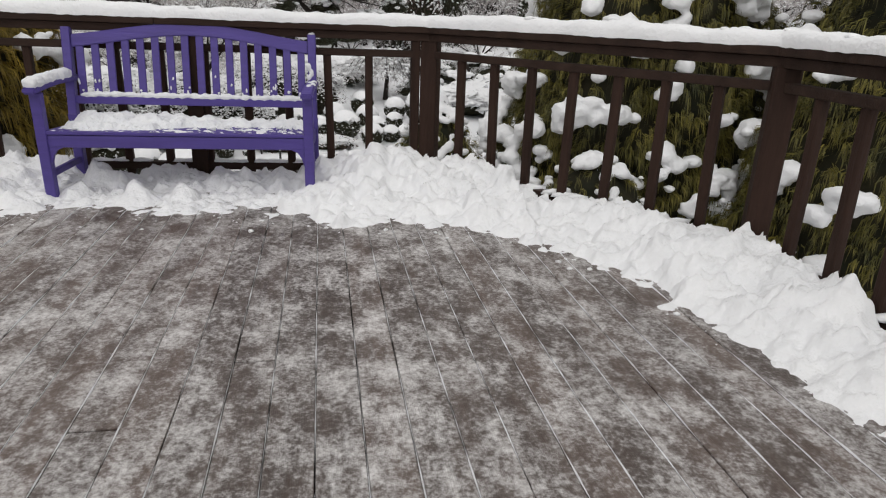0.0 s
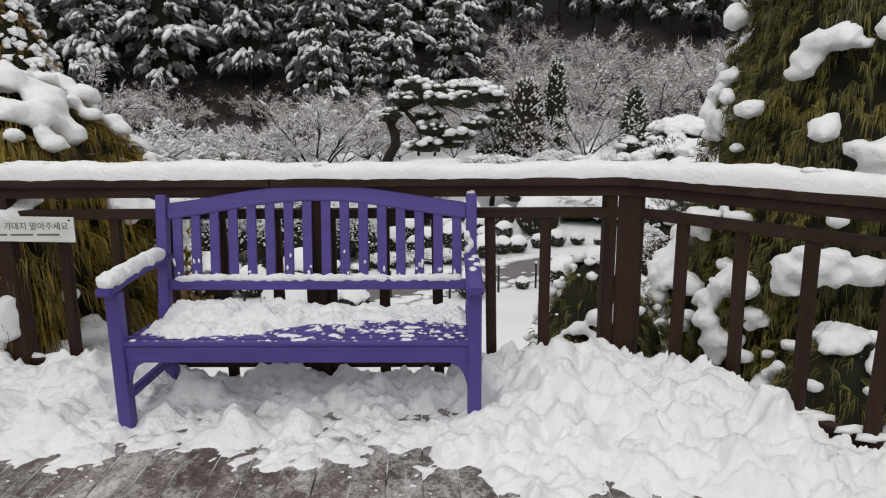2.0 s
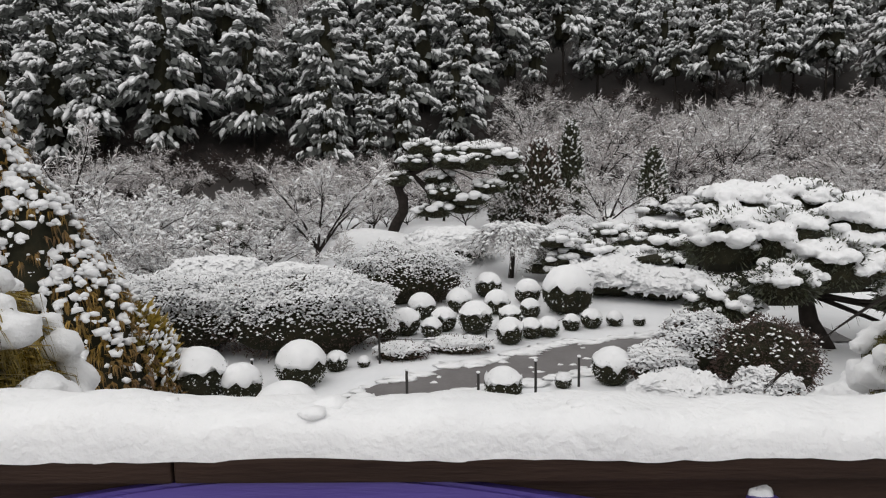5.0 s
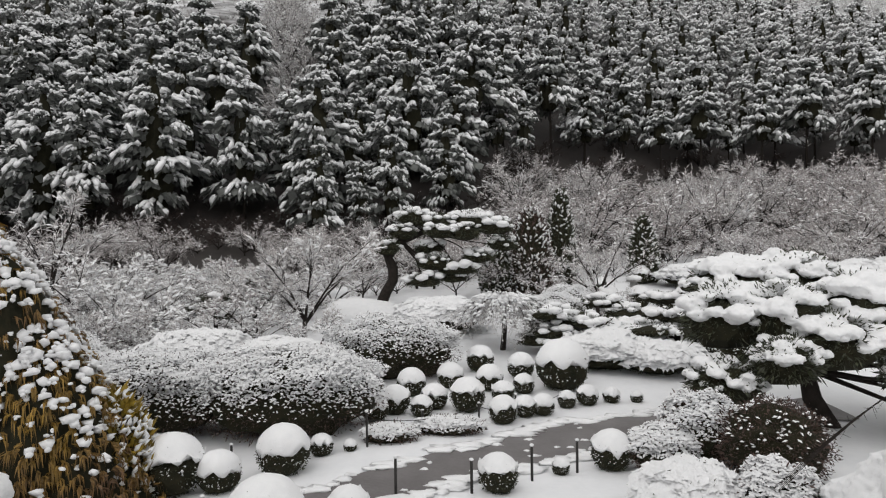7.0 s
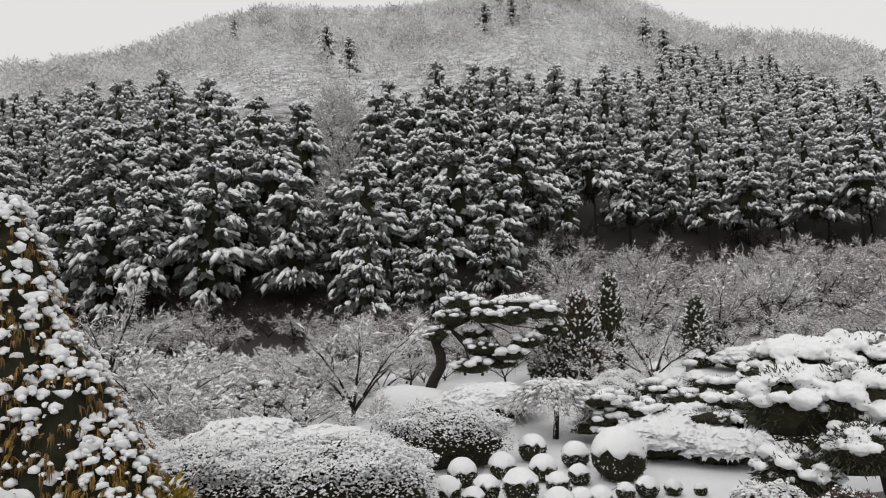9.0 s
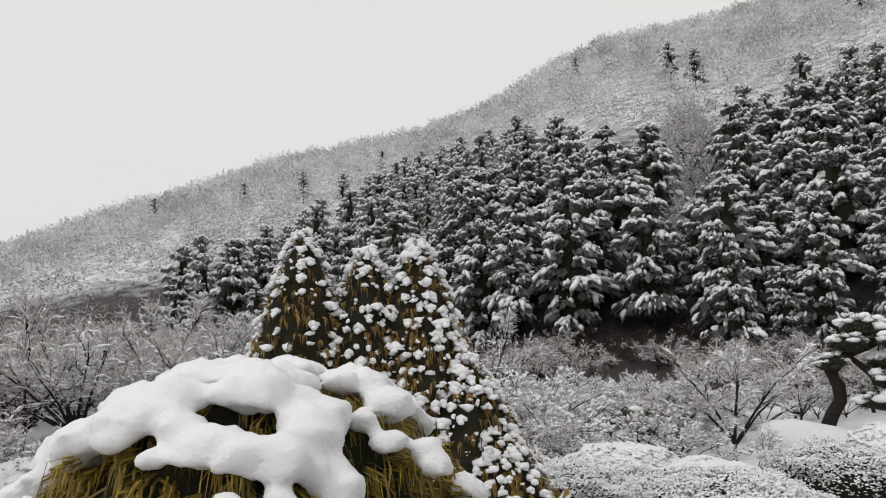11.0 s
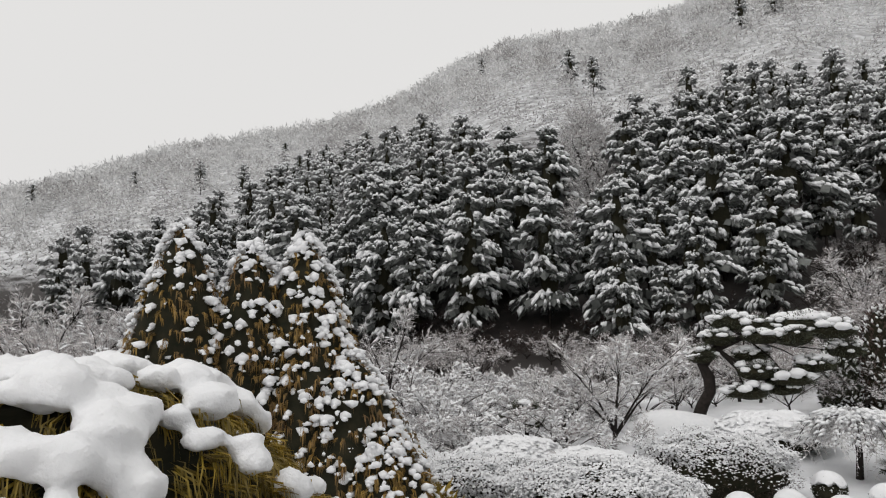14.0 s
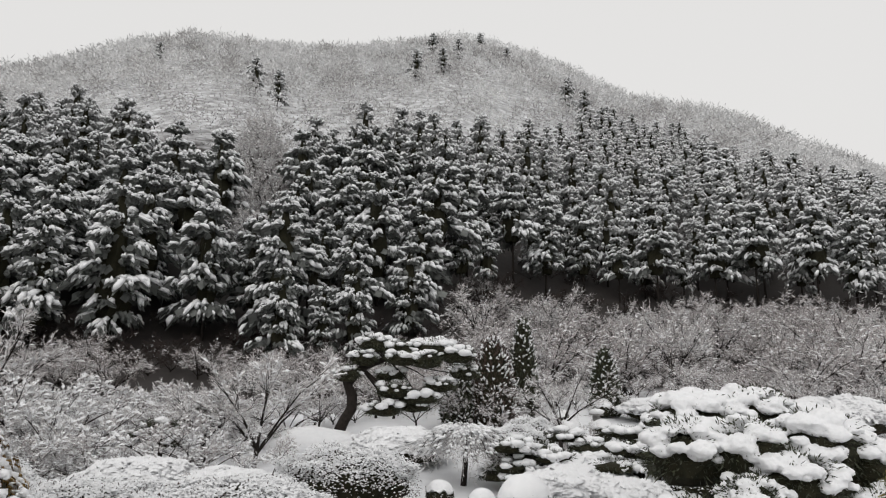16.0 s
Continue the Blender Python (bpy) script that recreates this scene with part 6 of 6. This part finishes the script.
# ---- overhanging pine with icicles ----
def overhang():
    g = np.random.default_rng(55)
    ob = empty("pine_tree", (-8.8, 1.6, -2.2), "dark long-needled pine with drooping branches and a little snow", "pine tree")
    tr, nd, sn = Soup(), Soup(), Soup()
    tr.tube([(0, 0, -.3), (0.1, 0, 2.5), (0, 0.1, 5.5), (0.1, 0, 8)], [.2, .17, .13, .05], 8)
    # two heavy sprays and a smaller one above, in the tree's own axes
    for h, tip, n in ((5.9, (2.05, 3.3, 6.55), 95), (5.0, (1.8, 3.4, 5.75), 95), (5.3, (1.9, 2.8, 6.1), 26), (6.4, (2.0, 3.0, 6.9), 40), (4.7, (1.6, 2.75, 5.35), 16)):
        p0, p1 = np.array([0, 0, h]), np.array(tip)
        tr.tube([p0, (p0 + p1) / 2 + [0, 0, 0.15], p1], [0.05, 0.035, 0.012], 5)
        for k in range(n):
            t = g.uniform(0.5, 1.0)
            c = p0 + (p1 - p0) * t + [0, 0, 0.15 * math.sin(t * 3.1)] + g.normal(0, 0.22, 3) * [1, 1, 0.45] * (1.2 - 0.6 * t)
            tr.tube([p0 + (p1 - p0) * t * 0.95, c], [0.01, 0.004], 3)
            d = unit(g.normal(0, 0.6, (170, 3)) + [0.05, 0.45, -0.35]) * g.uniform(0.08, 0.16, (170, 1))
            nd.blades(np.repeat(c[None], 170, 0) + g.normal(0, 0.045, (170, 3)), d, unit(np.cross(d, g.normal(0, 1, d.shape))) * 0.0032)
            if g.random() < 0.08 and h > 5.5:
                sn.blob(c + [0, 0, 0.08], (0.16, 0.15, 0.06), 0, ICO2, 0.4, k)
    tr.part("trunk", BARK, ob, smooth=True)
    tagged(nd.part("needles", PINE, ob), kind="stuff")
    tagged(sn.part("snow", SNOW, ob, smooth=True), kind="stuff")
    for y, z0, z1 in ((2.65, 6.5, 5.47), (2.5, 5.62, 5.05)):
        s = Soup()
        s.tube([(1.7, y, z0), (1.69, y - .02, (z0 + z1) / 2), (1.67, y - .06, z1)], [0.018, 0.014, 0.003], 6)
        s.part("icicle", ICE, ob, "long thin grey icicle", True)


overhang()


# ---- small things in the garden ----
def stakes():
    me = None
    for x, y, s in ((1.33, 14.5, .95), (0.53, 14.1, 1), (-1.59, 13.5, 1.05), (-2.28, 15.7, 1.15), (0.69, 17.9, .8), (-.14, 17.3, .75), (1.76, 18.4, .6), (-4.54, 15.0, .7), (-.45, 13.6, .9), (-4.0, 12.2, .95), (-2.71, 12.2, 1.1), (-3.4, 15.6, .6), (-1.3, 17.0, .6)):
        z = float(land(x, y))
        if me is None:
            first = empty("rope_stake", (x, y, z), "thin dark metal stake for a path rope", "stake", "rope stakes along the path")
            s1 = Soup()
            s1.tube([(0, 0, -.1), (0, 0, .5), (0, 0, .56)], [.022, .022, .018], 8)
            s1.part("rod", STEEL, first, smooth=True)
            s2 = Soup()
            s2.blob((0, 0, .575), (.035, .035, .025), 0, ICO2, .1, 1)
            s2.part("snow_cap", SNOW, first, smooth=True)
            me = first
            first.scale = (1, 1, s)
        else:
            copy_thing(me, Matrix.Translation((x, y, z))).scale = (1, 1, s)
    a = [(-2.28, 15.7, .5), (-.14, 17.3, .35), (0.69, 17.9, .38), (1.76, 18.4, .3)]
    for p, q in zip(a, a[1:]):
        s = Soup()
        pts = []
        for t in np.linspace(0, 1, 9):
            x, y = p[0] + (q[0] - p[0]) * t, p[1] + (q[1] - p[1]) * t
            pts.append((x, y, float(land(x, y)) + p[2] + (q[2] - p[2]) * t - 0.15 * math.sin(math.pi * t)))
        s.tube(pts, [0.007] * 9, 4)
        tagged(s.part("path_rope", STEEL, smooth=True), "thin slack rope strung between the path stakes", "rope", "path ropes")


stakes()


def lantern():
    x, y = 7.26, 31.6
    b = empty("stone_lantern", (x, y, float(land(x, y))), "small grey stone garden lantern capped with snow", "lantern")
    for nm, pts, rad in (("base", [(0, 0, -.05), (0, 0, .15)], [.22, .2]), ("shaft", [(0, 0, .15), (0, 0, .6)], [.1, .09]), ("fire_box", [(0, 0, .6), (0, 0, .88)], [.16, .16]), ("roof", [(0, 0, .88), (0, 0, .94), (0, 0, 1.06)], [.32, .3, .06])):
        s = Soup()
        s.tube(pts, rad, 6)
        s.part(nm, STONE, b)
    s = Soup()
    s.blob((0, 0, 1.02), (.33, .33, .14), 0, ICO2, .15, 2)
    s.part("snow_cap", SNOW, b, smooth=True)


lantern()


def wire_strands():
    """Twig-shaped strands standing in for dark wires, beyond the east part of the railing."""
    g = np.random.default_rng(66)
    ob = empty("bare_twigs", (3.6, 9.7, -0.2), "thin dark arching wires above the snowy cypress, modelled with twiglets", "twigs")
    s = Soup()
    for k in range(5):
        p0 = np.array([0.5 + 0.1 * k, 0.2 + 0.1 * k, 0.75 - 0.02 * k])
        p1 = p0 + [-1.75 - 0.05 * k, 0.1, -1.35]
        pts = [p0 + (p1 - p0) * t + np.array([0, 0, 0.16 * math.sin(t * 3.1)]) for t in np.linspace(0, 1, 9)]
        s.tube(pts, np.linspace(0.009, 0.003, 9), 4)
        for j in range(14):
            t = g.uniform(0.1, 1)
            a = p0 + (p1 - p0) * t + np.array([0, 0, 0.16 * math.sin(t * 3.1)])
            s.tube([a, a + g.normal(0, 0.06, 3) + [-.03, 0, -.03]], [0.003, 0.001], 3)
    s.part("strand", BARK, ob)


wire_strands()
